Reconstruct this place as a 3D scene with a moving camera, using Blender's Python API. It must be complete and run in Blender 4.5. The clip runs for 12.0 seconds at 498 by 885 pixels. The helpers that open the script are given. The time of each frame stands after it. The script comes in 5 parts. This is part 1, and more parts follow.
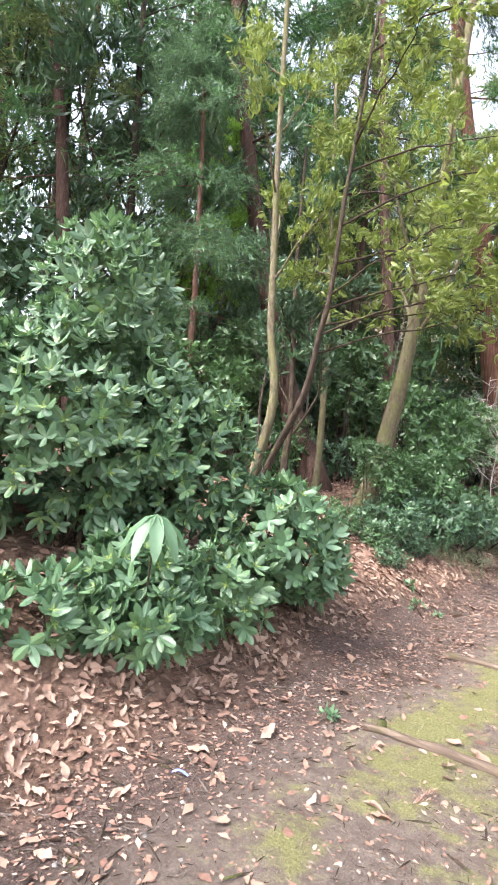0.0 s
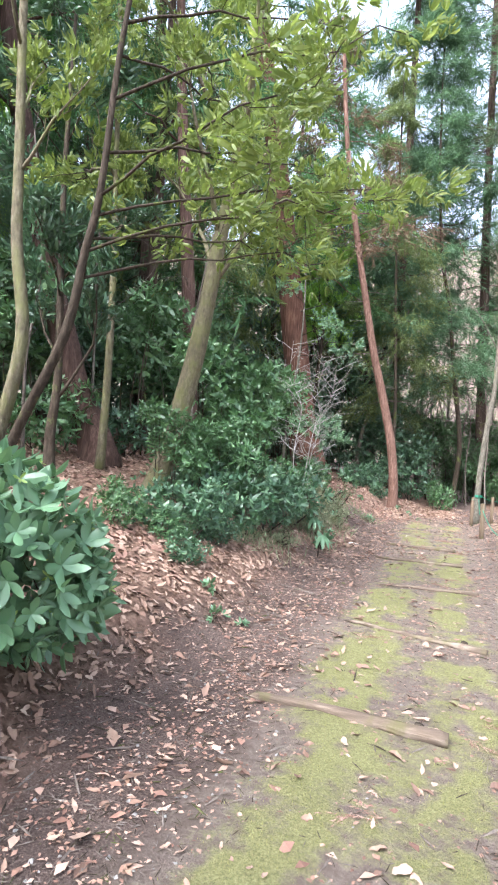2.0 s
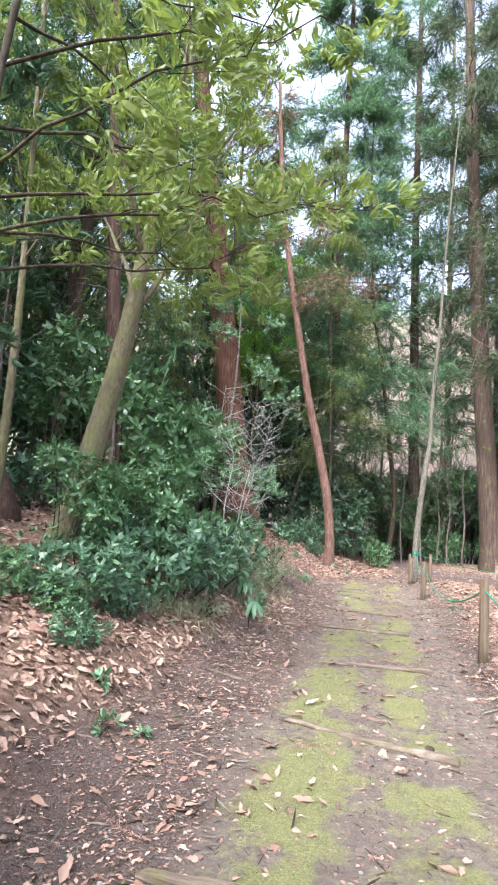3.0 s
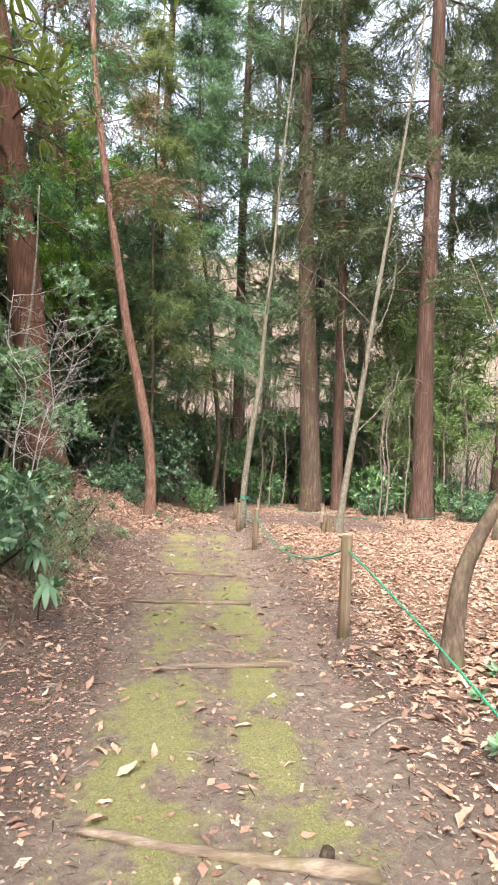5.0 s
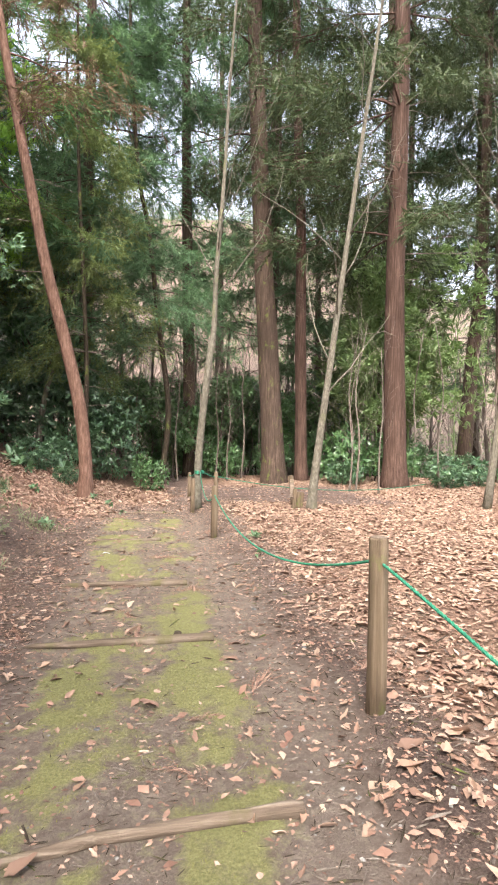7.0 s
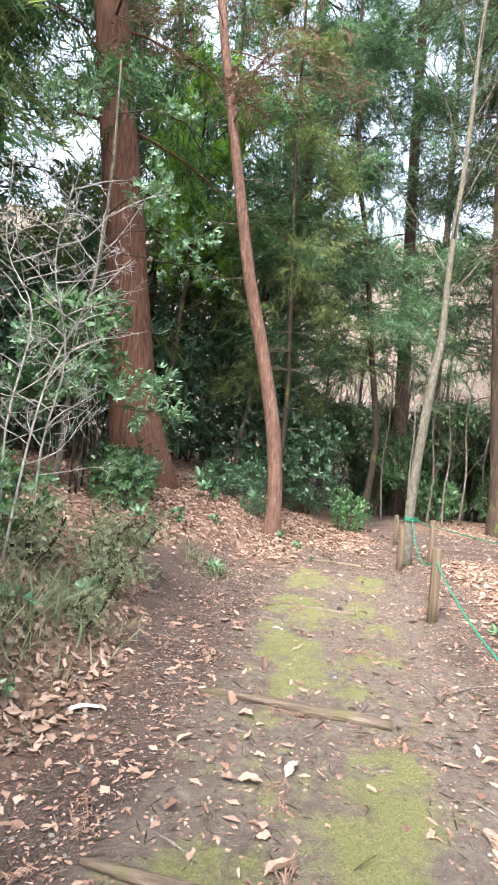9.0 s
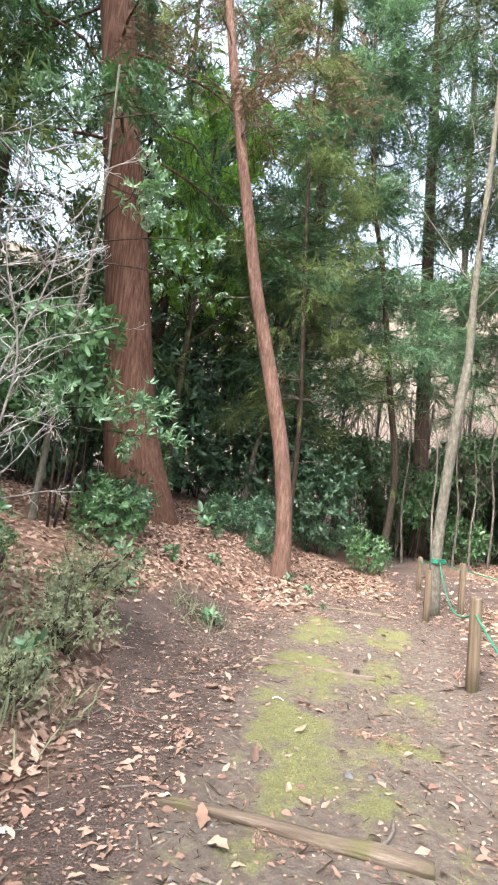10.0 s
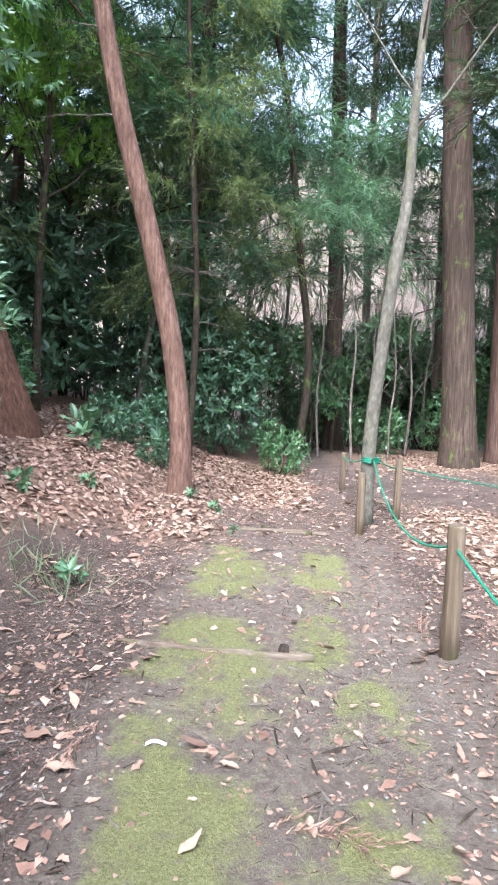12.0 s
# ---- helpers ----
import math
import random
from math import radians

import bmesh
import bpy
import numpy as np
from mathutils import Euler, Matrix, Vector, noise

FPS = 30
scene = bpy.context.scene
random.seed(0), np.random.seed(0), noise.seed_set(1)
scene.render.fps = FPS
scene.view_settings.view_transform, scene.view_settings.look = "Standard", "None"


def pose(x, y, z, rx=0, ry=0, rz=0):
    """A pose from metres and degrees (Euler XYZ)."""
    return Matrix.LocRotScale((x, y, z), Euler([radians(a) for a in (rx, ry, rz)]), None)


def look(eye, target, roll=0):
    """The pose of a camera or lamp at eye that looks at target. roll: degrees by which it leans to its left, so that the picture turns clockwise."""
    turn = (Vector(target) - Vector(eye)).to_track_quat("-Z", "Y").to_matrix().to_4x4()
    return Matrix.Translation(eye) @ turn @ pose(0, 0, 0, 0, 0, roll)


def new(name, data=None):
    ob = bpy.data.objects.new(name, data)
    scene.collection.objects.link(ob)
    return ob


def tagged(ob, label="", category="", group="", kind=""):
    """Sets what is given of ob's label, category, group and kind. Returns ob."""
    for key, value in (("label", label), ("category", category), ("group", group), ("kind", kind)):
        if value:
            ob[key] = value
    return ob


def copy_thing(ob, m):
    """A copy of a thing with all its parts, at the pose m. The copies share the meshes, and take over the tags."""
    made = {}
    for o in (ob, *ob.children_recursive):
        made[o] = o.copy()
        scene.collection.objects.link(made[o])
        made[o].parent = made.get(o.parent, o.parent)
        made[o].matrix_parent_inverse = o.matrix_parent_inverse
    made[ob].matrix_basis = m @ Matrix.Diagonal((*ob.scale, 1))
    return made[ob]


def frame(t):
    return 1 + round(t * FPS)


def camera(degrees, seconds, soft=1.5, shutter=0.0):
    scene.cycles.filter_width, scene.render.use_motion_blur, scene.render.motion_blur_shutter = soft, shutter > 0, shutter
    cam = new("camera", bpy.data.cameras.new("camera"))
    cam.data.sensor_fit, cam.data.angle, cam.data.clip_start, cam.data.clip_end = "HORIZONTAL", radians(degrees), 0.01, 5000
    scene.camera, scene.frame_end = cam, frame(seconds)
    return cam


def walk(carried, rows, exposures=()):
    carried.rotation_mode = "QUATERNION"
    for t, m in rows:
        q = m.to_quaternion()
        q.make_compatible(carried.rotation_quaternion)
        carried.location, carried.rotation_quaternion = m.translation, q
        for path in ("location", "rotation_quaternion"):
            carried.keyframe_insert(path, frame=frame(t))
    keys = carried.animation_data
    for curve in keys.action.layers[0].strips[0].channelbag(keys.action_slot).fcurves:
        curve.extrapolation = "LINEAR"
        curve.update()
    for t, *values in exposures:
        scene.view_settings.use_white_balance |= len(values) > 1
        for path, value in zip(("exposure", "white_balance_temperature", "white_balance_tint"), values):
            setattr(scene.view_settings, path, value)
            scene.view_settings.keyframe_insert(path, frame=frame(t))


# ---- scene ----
cam = camera(49.3, 12.0, soft=2.0)
METRES, EYE, TILT, LEAN, TURN = 11.8, 1.5, 0.0, 0.0, 40.1
ROWS = [
    (0.0, 0.0, 0.0, 0.0, -0.22, 2.54, -5.03),
    (0.5, 0.0114, 0.0315, -0.0025, -9.57, -0.29, -4.05),
    (1.0, 0.0277, 0.068, -0.0066, -14.32, -0.06, -3.78),
    (1.5, 0.0402, 0.1017, -0.0047, -17.44, 0.26, -3.63),
    (2.0, 0.0481, 0.1406, 0.0, -20.35, 1.33, -3.79),
    (2.5, 0.0704, 0.1785, -0.0048, -21.51, 4.61, -4.09),
    (3.0, 0.0906, 0.2137, -0.0018, -27.2, 7.58, -4.14),
    (3.5, 0.1103, 0.246, 0.0023, -34.71, 8.41, -2.92),
    (5.5, 0.203, 0.3749, 0.001, -50.29, 1.34, -0.83),
    (6.0, 0.2277, 0.4057, -0.006, -54.52, 1.05, 1.88),
    (6.5, 0.2712, 0.4395, -0.0047, -52.9, -0.23, 0.66),
    (8.5, 0.4001, 0.5671, -0.0014, -37.64, -0.14, -4.32),
    (9.0, 0.4259, 0.6014, 0.0028, -29.5, 1.7, -5.02),
    (9.5, 0.4461, 0.6293, -0.0024, -27.39, 4.51, -5.73),
    (10.0, 0.4767, 0.6613, -0.0054, -27.8, 5.74, -5.45),
    (10.5, 0.505, 0.7006, -0.0031, -30.35, 3.39, -5.03),
    (11.0, 0.5274, 0.7326, -0.002, -32.76, -0.38, -5.13),
    (11.5, 0.5601, 0.7628, -0.0075, -35.43, -3.06, -4.18),
    (12.0, 0.5777, 0.7931, -0.0051, -37.22, -4.56, -1.92),
]
walk(cam, [(t, pose(0, 0, EYE, TILT, LEAN, TURN) @ pose(METRES * x, METRES * y, METRES * z, 90 + pitch, roll, yaw)) for t, x, y, z, yaw, pitch, roll in ROWS],
     [(0.0, 2.88, 6250, 15), (1.0, 2.84, 5850, 11), (2.5, 2.8, 5750, 11), (3.5, 2.72, 5800, 10), (5.5, 2.6, 6800, 11), (6.5, 2.55, 6700, 11), (8.5, 2.76, 6400, 11), (9.5, 2.85, 6000, 7), (10.5, 2.86, 6300, 11), (11.0, 2.84, 5800, 5), (12.0, 2.8, 5400, 8)])

# ---- world, sun, exposure ----
SUN_EL, SUN_AZ = radians(52), radians(200)
world = bpy.data.worlds.new("world")
scene.world = world
world.use_nodes = True
wn, wl = world.node_tree.nodes, world.node_tree.links
sky = wn.new("ShaderNodeTexSky")
sky.sky_type, sky.sun_disc, sky.sun_elevation, sky.sun_rotation = "NISHITA", False, SUN_EL, SUN_AZ
sky.air_density, sky.dust_density = 1.0, 4.0
veil = wn.new("ShaderNodeHueSaturation")
veil.inputs["Saturation"].default_value = 0.45
wl.new(sky.outputs[0], veil.inputs["Color"])
wl.new(veil.outputs[0], wn["Background"].inputs["Color"])
wn["Background"].inputs["Strength"].default_value = 0.15
sun = new("sun", bpy.data.lights.new("sun", "SUN"))
sun.data.energy, sun.data.angle, sun.data.color = 1.5, radians(25), (1.0, 0.96, 0.9)
sun.matrix_world = look((0, 0, 30), (-math.sin(SUN_AZ) * 30 / math.tan(SUN_EL), -math.cos(SUN_AZ) * 30 / math.tan(SUN_EL), 0))


# ---- materials ----
def rgb(*c):
    return (*c, 1.0)


class Nodes:
    """A small builder of node materials."""

    def __init__(self, name):
        self.mat = bpy.data.materials.new(name)
        self.mat.use_nodes = True
        self.n, self.l = self.mat.node_tree.nodes, self.mat.node_tree.links
        self.bsdf = self.n["Principled BSDF"]
        self.out = self.n["Material Output"]

    def add(self, kind, **values):
        node = self.n.new(kind)
        for key, value in values.items():
            node.inputs[key].default_value = value
        return node

    def coords(self, scale=(1, 1, 1)):
        c, m = self.n.new("ShaderNodeTexCoord"), self.add("ShaderNodeMapping", Scale=scale)
        self.l.new(c.outputs["Object"], m.inputs["Vector"])
        return m.outputs[0]

    def noise(self, scale, detail=6, rough=0.6, at=None):
        t = self.add("ShaderNodeTexNoise", Scale=scale, Detail=detail, Roughness=rough)
        self.l.new(at if at else self.coords(), t.inputs["Vector"])
        return t.outputs[0]

    def ramp(self, value, *stops):
        r = self.n.new("ShaderNodeValToRGB")
        while len(r.color_ramp.elements) < len(stops):
            r.color_ramp.elements.new(0.5)
        for e, (p, c) in zip(r.color_ramp.elements, stops):
            e.position, e.color = p, c
        self.l.new(value, r.inputs[0])
        return r.outputs[0]

    def mix(self, fac, a, b, mode="MIX"):
        m = self.n.new("ShaderNodeMix")
        m.data_type, m.blend_type = "RGBA", mode
        for value, slot in ((fac, 0), (a, 6), (b, 7)):
            if isinstance(value, (float, int, tuple)):
                m.inputs[slot].default_value = value
            else:
                self.l.new(value, m.inputs[slot])
        return m.outputs[2]

    def done(self, colour, rough=0.8, bump=None, strength=0.3, dist=0.02, spec=0.3):
        self.l.new(colour, self.bsdf.inputs["Base Color"])
        self.bsdf.inputs["Roughness"].default_value = rough
        self.bsdf.inputs["Specular IOR Level"].default_value = spec
        if bump is not None:
            b = self.add("ShaderNodeBump", Strength=strength, Distance=dist)
            self.l.new(bump, b.inputs["Height"])
            self.l.new(b.outputs[0], self.bsdf.inputs["Normal"])
        return self.mat


def bark(name, dark, mid, light, stretch=0.12, moss=0.0, moss_colour=(0.11, 0.14, 0.03), lying=False):
    k = Nodes(name)
    fibre = k.noise(26, 8, 0.65, k.coords((stretch, 1, 1) if lying else (1, 1, stretch)))
    broad = k.noise(2.5, 4, 0.6, k.coords((1, 1, 0.5)))
    c = k.ramp(fibre, (0.3, rgb(*dark)), (0.5, rgb(*mid)), (0.72, rgb(*light)))
    c = k.mix(k.ramp(broad, (0.35, rgb(0, 0, 0)), (0.7, rgb(0.6, 0.6, 0.6))), c, rgb(*[v * 0.6 for v in mid]))
    if moss:
        m = k.noise(5, 6, 0.65, k.coords((1, 1, 0.6)))
        c = k.mix(k.ramp(m, (0.62 - moss * 0.3, rgb(0, 0, 0)), (0.75 - moss * 0.2, rgb(0.85, 0.85, 0.85))), c, rgb(*moss_colour))
    return k.done(c, 0.9, fibre, 0.8, 0.03, 0.15)


def leafy(name, a, b, c, rough=0.45, through_light=0.3, spec=0.5, scale=1.3):
    """Foliage: colour varies leaf by leaf and clump by clump; some light passes through."""
    k = Nodes(name)
    g = k.n.new("ShaderNodeNewGeometry")
    leaf = k.ramp(g.outputs["Random Per Island"], (0.0, rgb(*a)), (0.6, rgb(*b)), (1.0, rgb(*c)))
    clump = k.noise(scale, 3, 0.5)
    col = k.mix(k.ramp(clump, (0.35, rgb(0, 0, 0)), (0.7, rgb(0.65, 0.65, 0.65))), leaf, rgb(*[(x + y) * 0.42 for x, y in zip(a, c)]))
    k.done(col, rough, None, spec=spec)
    t = k.n.new("ShaderNodeBsdfTranslucent")
    k.l.new(k.mix(0.4, col, rgb(b[0] * 1.6, b[1] * 1.5, b[2] * 0.8)), t.inputs["Color"])
    mixer = k.add("ShaderNodeMixShader", Fac=through_light)
    k.l.new(k.bsdf.outputs[0], mixer.inputs[1])
    k.l.new(t.outputs[0], mixer.inputs[2])
    k.l.new(mixer.outputs[0], k.out.inputs["Surface"])
    return k.mat


def litter(name, stops, rough=0.7):
    k = Nodes(name)
    g, o = k.n.new("ShaderNodeNewGeometry"), k.n.new("ShaderNodeObjectInfo")
    s = k.n.new("ShaderNodeMath")
    s.operation = "ADD"
    f = k.n.new("ShaderNodeMath")
    f.operation = "FRACT"
    k.l.new(g.outputs["Random Per Island"], s.inputs[0])
    k.l.new(o.outputs["Random"], s.inputs[1])
    k.l.new(s.outputs[0], f.inputs[0])
    c = k.ramp(f.outputs[0], *[(p, rgb(*v)) for p, v in stops])
    spots = k.noise(35, 5, 0.7)
    c = k.mix(k.ramp(spots, (0.5, rgb(0, 0, 0)), (0.75, rgb(0.45, 0.45, 0.45))), c, rgb(0.15, 0.09, 0.06))
    return k.done(c, rough, spots, 0.4, 0.01, 0.25)


CEDAR_BARK = bark("cedar_bark", (0.022, 0.013, 0.010), (0.072, 0.042, 0.032), (0.15, 0.098, 0.078), 0.06)
BIG_BARK = bark("old_cedar_bark", (0.034, 0.016, 0.011), (0.115, 0.057, 0.038), (0.225, 0.13, 0.092), 0.05)
DARK_BARK = bark("dark_cedar_bark", (0.022, 0.016, 0.012), (0.062, 0.042, 0.032), (0.13, 0.09, 0.068), 0.07, 0.15)
RED_BARK = bark("young_cedar_bark", (0.055, 0.03, 0.022), (0.15, 0.083, 0.06), (0.275, 0.18, 0.14), 0.2)
PALE_BARK = bark("pale_bark", (0.06, 0.052, 0.039), (0.118, 0.105, 0.081), (0.21, 0.19, 0.155), 0.5, 0.18, (0.12, 0.12, 0.06))
MOSSY_BARK = bark("mossy_bark", (0.06, 0.05, 0.032), (0.13, 0.11, 0.07), (0.235, 0.205, 0.14), 0.4, 0.6, (0.125, 0.125, 0.05))
GREY_BARK = bark("rough_grey_brown_bark", (0.025, 0.019, 0.014), (0.085, 0.063, 0.045), (0.175, 0.138, 0.1), 0.3, 0.15)
BROWN_BARK = bark("brown_bark", (0.018, 0.014, 0.01), (0.05, 0.037, 0.026), (0.105, 0.082, 0.06), 0.3, 0.2)
TWIG = bark("dead_twig_bark", (0.075, 0.06, 0.048), (0.16, 0.13, 0.108), (0.27, 0.23, 0.2), 0.3)
PALE_TWIG = bark("pale_grey_twig", (0.2, 0.175, 0.155), (0.36, 0.33, 0.3), (0.5, 0.47, 0.44), 0.3)
POST_WOOD = bark("weathered_post_wood", (0.055, 0.038, 0.025), (0.13, 0.094, 0.062), (0.22, 0.17, 0.12), 0.05, 0.2)
LOG_WOOD = bark("weathered_log_wood", (0.045, 0.032, 0.024), (0.145, 0.108, 0.08), (0.32, 0.26, 0.205), 0.06, 0.3, (0.1, 0.09, 0.04), lying=True)
CEDAR_GREEN = leafy("cedar_needles", (0.027, 0.068, 0.024), (0.053, 0.128, 0.045), (0.098, 0.195, 0.060), 0.6, 0.25, 0.3)
CYPRESS_GREEN = leafy("bluish_cypress_needles", (0.038, 0.082, 0.045), (0.078, 0.15, 0.078), (0.135, 0.22, 0.11), 0.6, 0.4, 0.3)
CEDAR_DARK = leafy("dark_cedar_needles", (0.024, 0.04, 0.018), (0.048, 0.076, 0.032), (0.1, 0.115, 0.055), 0.65, 0.25, 0.25)
OLIVE_GREEN = leafy("olive_cedar_needles", (0.06, 0.085, 0.03), (0.12, 0.16, 0.055), (0.19, 0.235, 0.09), 0.6, 0.45, 0.3)
BROWN_NEEDLE = leafy("dry_brown_needles", (0.065, 0.046, 0.029), (0.117, 0.081, 0.049), (0.182, 0.130, 0.078), 0.8, 0.15, 0.2)
GLOSSY_LEAF = leafy("glossy_evergreen_leaf", (0.055, 0.115, 0.06), (0.1, 0.19, 0.095), (0.17, 0.275, 0.125), 0.42, 0.25, 0.6)
BUD_GREEN = leafy("yellow_green_bud", (0.160, 0.240, 0.050), (0.220, 0.320, 0.080), (0.300, 0.380, 0.120), 0.5, 0.3, 0.4)
YELLOW_LEAF = leafy("yellow_green_leaf", (0.085, 0.13, 0.03), (0.15, 0.2, 0.045), (0.23, 0.275, 0.075), 0.45, 0.5, 0.4)
BRIGHT_LEAF = leafy("bright_green_leaf", (0.13, 0.25, 0.04), (0.19, 0.34, 0.06), (0.24, 0.4, 0.08), 0.5, 0.55, 0.3)
MOSS = leafy("moss_tuft", (0.12, 0.12, 0.045), (0.215, 0.215, 0.08), (0.34, 0.335, 0.14), 0.9, 0.35, 0.1, 9)
DRY_GRASS = leafy("dry_grass", (0.11, 0.135, 0.075), (0.18, 0.2, 0.12), (0.28, 0.28, 0.18), 0.7, 0.3, 0.2, 4)
DARK_LEAF = leafy("dark_shrub_leaf", (0.026, 0.06, 0.032), (0.052, 0.115, 0.056), (0.11, 0.19, 0.085), 0.38, 0.2, 0.5)
MID_LEAF = leafy("mid_green_leaf", (0.040, 0.092, 0.034), (0.069, 0.149, 0.052), (0.127, 0.218, 0.086), 0.35, 0.25, 0.5)
BAMBOO_LEAF = leafy("bamboo_leaf", (0.080, 0.150, 0.050), (0.140, 0.220, 0.080), (0.220, 0.300, 0.130), 0.5, 0.4, 0.35)
LITTER = litter("fallen_leaf", ((0.0, (0.12, 0.072, 0.053)), (0.3, (0.205, 0.125, 0.088)), (0.55, (0.265, 0.175, 0.128)), (0.9, (0.325, 0.225, 0.168)), (1.0, (0.37, 0.28, 0.215))))
DRY_NEEDLE = litter("bare_scrub_twigs", ((0.0, (0.1, 0.1, 0.075)), (0.5, (0.18, 0.175, 0.135)), (1.0, (0.3, 0.29, 0.24))))
LITTER_RED = litter("old_fallen_leaf", ((0.0, (0.14, 0.075, 0.055)), (0.4, (0.225, 0.13, 0.094)), (0.75, (0.305, 0.19, 0.142)), (1.0, (0.38, 0.265, 0.205))))


def ground_material():
    """Bare earth; the moss and litter masks say where moss grows and where leaf mould lies."""
    k = Nodes("forest_earth")
    fine, mid, big = k.noise(90, 8, 0.7), k.noise(14, 6, 0.65), k.noise(1.6, 4, 0.6)
    c = k.ramp(fine, (0.3, rgb(0.045, 0.031, 0.027)), (0.5, rgb(0.115, 0.083, 0.07)), (0.72, rgb(0.25, 0.195, 0.165)))
    c = k.mix(k.ramp(big, (0.4, rgb(0, 0, 0)), (0.65, rgb(0.7, 0.7, 0.7))), c, rgb(0.072, 0.05, 0.043))
    a = k.n.new("ShaderNodeVertexColor")
    a.layer_name = "cover"
    s = k.n.new("ShaderNodeSeparateColor")
    k.l.new(a.outputs[0], s.inputs[0])
    mould = k.ramp(mid, (0.35, rgb(0.1, 0.06, 0.044)), (0.5, rgb(0.18, 0.112, 0.08)), (0.68, rgb(0.27, 0.18, 0.132)))
    c = k.mix(s.outputs[1], c, mould)
    path = k.ramp(mid, (0.3, rgb(0.13, 0.1, 0.082)), (0.5, rgb(0.205, 0.165, 0.135)), (0.72, rgb(0.29, 0.24, 0.2)))
    path = k.mix(k.ramp(fine, (0.45, rgb(0, 0, 0)), (0.65, rgb(0.6, 0.6, 0.6))), path, rgb(0.09, 0.067, 0.055))
    path = k.mix(k.ramp(k.noise(3.2, 7, 0.7), (0.42, rgb(0, 0, 0)), (0.62, rgb(0.6, 0.6, 0.6))), path, rgb(0.15, 0.118, 0.096))
    grit = k.ramp(k.noise(170, 3, 0.5), (0.66, rgb(0, 0, 0)), (0.72, rgb(0.7, 0.7, 0.7)))
    path = k.mix(grit, path, rgb(0.32, 0.28, 0.24))
    c = k.mix(s.outputs[2], c, path)
    edge = k.n.new("ShaderNodeMath")
    edge.operation = "MULTIPLY_ADD"
    k.l.new(k.noise(7, 9, 0.75), edge.inputs[0])
    edge.inputs[1].default_value = 2.6
    edge.inputs[2].default_value = -1.3
    tot = k.n.new("ShaderNodeMath")
    k.l.new(s.outputs[0], tot.inputs[0])
    k.l.new(edge.outputs[0], tot.inputs[1])
    green = k.ramp(k.noise(70, 8, 0.75), (0.3, rgb(0.11, 0.1, 0.048)), (0.5, rgb(0.205, 0.205, 0.08)), (0.74, rgb(0.33, 0.325, 0.14)))
    c = k.mix(k.ramp(tot.outputs[0], (0.35, rgb(0, 0, 0)), (0.9, rgb(0.85, 0.85, 0.85))), c, green)
    return k.done(c, 0.95, k.mix(0.45, fine, mid), 1.0, 0.05, 0.1)


EARTH = ground_material()


def plain(name, a, b, scale=8, rough=0.7, spec=0.3):
    k = Nodes(name)
    v = k.noise(scale, 6, 0.65)
    return k.done(k.ramp(v, (0.3, rgb(*a)), (0.7, rgb(*b))), rough, v, 0.3, 0.01, spec)


ROPE = plain("green_rope", (0.01, 0.1, 0.055), (0.03, 0.21, 0.125), 60, 0.7)
DARK_STONE = plain("dark_stone", (0.05, 0.048, 0.046), (0.13, 0.125, 0.12), 30, 0.85)
STONE = plain("grey_pebble", (0.1, 0.09, 0.082), (0.27, 0.25, 0.23), 30, 0.85)
PINK_ROOF = plain("faded_pink_roof", (0.27, 0.14, 0.115), (0.38, 0.21, 0.18), 3)
HOUSE_WALL = plain("pale_house_wall", (0.34, 0.35, 0.36), (0.5, 0.5, 0.5), 3)
DARK_WOOD = plain("dark_window", (0.02, 0.025, 0.03), (0.05, 0.055, 0.06), 3, 0.2)
PALE_LITTER = plain("pale_plastic_scrap", (0.45, 0.5, 0.52), (0.7, 0.74, 0.75), 20, 0.4)


# ---- tools ----
def smooth(v, a, b):
    t = min(1.0, max(0.0, (v - a) / (b - a)))
    return t * t * (3 - 2 * t)


def height(x, y):
    """The lie of the land: a level path, a bank on its west side, a far hill to the north."""
    s = max(0.0, -2.0 - x)
    h = 2.0 * (1 - math.exp(-s * 0.23)) * smooth(s, 0, 0.8) + 0.1 * max(0.0, s - 6)
    h -= 0.9 * smooth(y, 26, 42) * smooth(x, -6, 4) + 0.5 * smooth(x, 9, 20)
    h += 0.06 * smooth(x, 0.1, 0.5) * smooth(y, 2, 5) + 0.2 * smooth(y, 16.3, 18.3) * smooth(-x, 1.1, 2.0) * (1 - smooth(-x, 3, 5))
    h += 38 * smooth(y + 0.2 * x - 0.8 * max(0.0, x - 14), 38, 100) + 10 * smooth(-x, 40, 110) + 8 * smooth(x, 60, 130) + 6 * smooth(-y, 40, 110)
    h += 0.02 * noise.noise((x * 1.3, y * 1.3, 0)) + 0.09 * noise.noise((x * 0.3, y * 0.3, 5)) * smooth(abs(x + 0.7), 1.0, 4)
    return h


def mesh_of(name, verts, faces, material, shade=False):
    me = bpy.data.meshes.new(name)
    me.from_pydata(verts, [], faces)
    me.materials.append(material)
    if shade:
        me.polygons.foreach_set("use_smooth", [True] * len(me.polygons))
    me.update()
    return me


def part_mesh(name, me, parent, label=""):
    ob = new(name, me)
    ob.parent = parent
    if label:
        tagged(ob, label)
    return ob


def part(name, bm, material, parent, label=""):
    me = bpy.data.meshes.new(name)
    bm.to_mesh(me)
    bm.free()
    me.materials.append(material)
    return part_mesh(name, me, parent, label)


def thing(name, at, label, category, group="", kind=""):
    e = new(name)
    e.empty_display_size = 0.1
    e.location = at
    return tagged(e, label, category, group, kind)


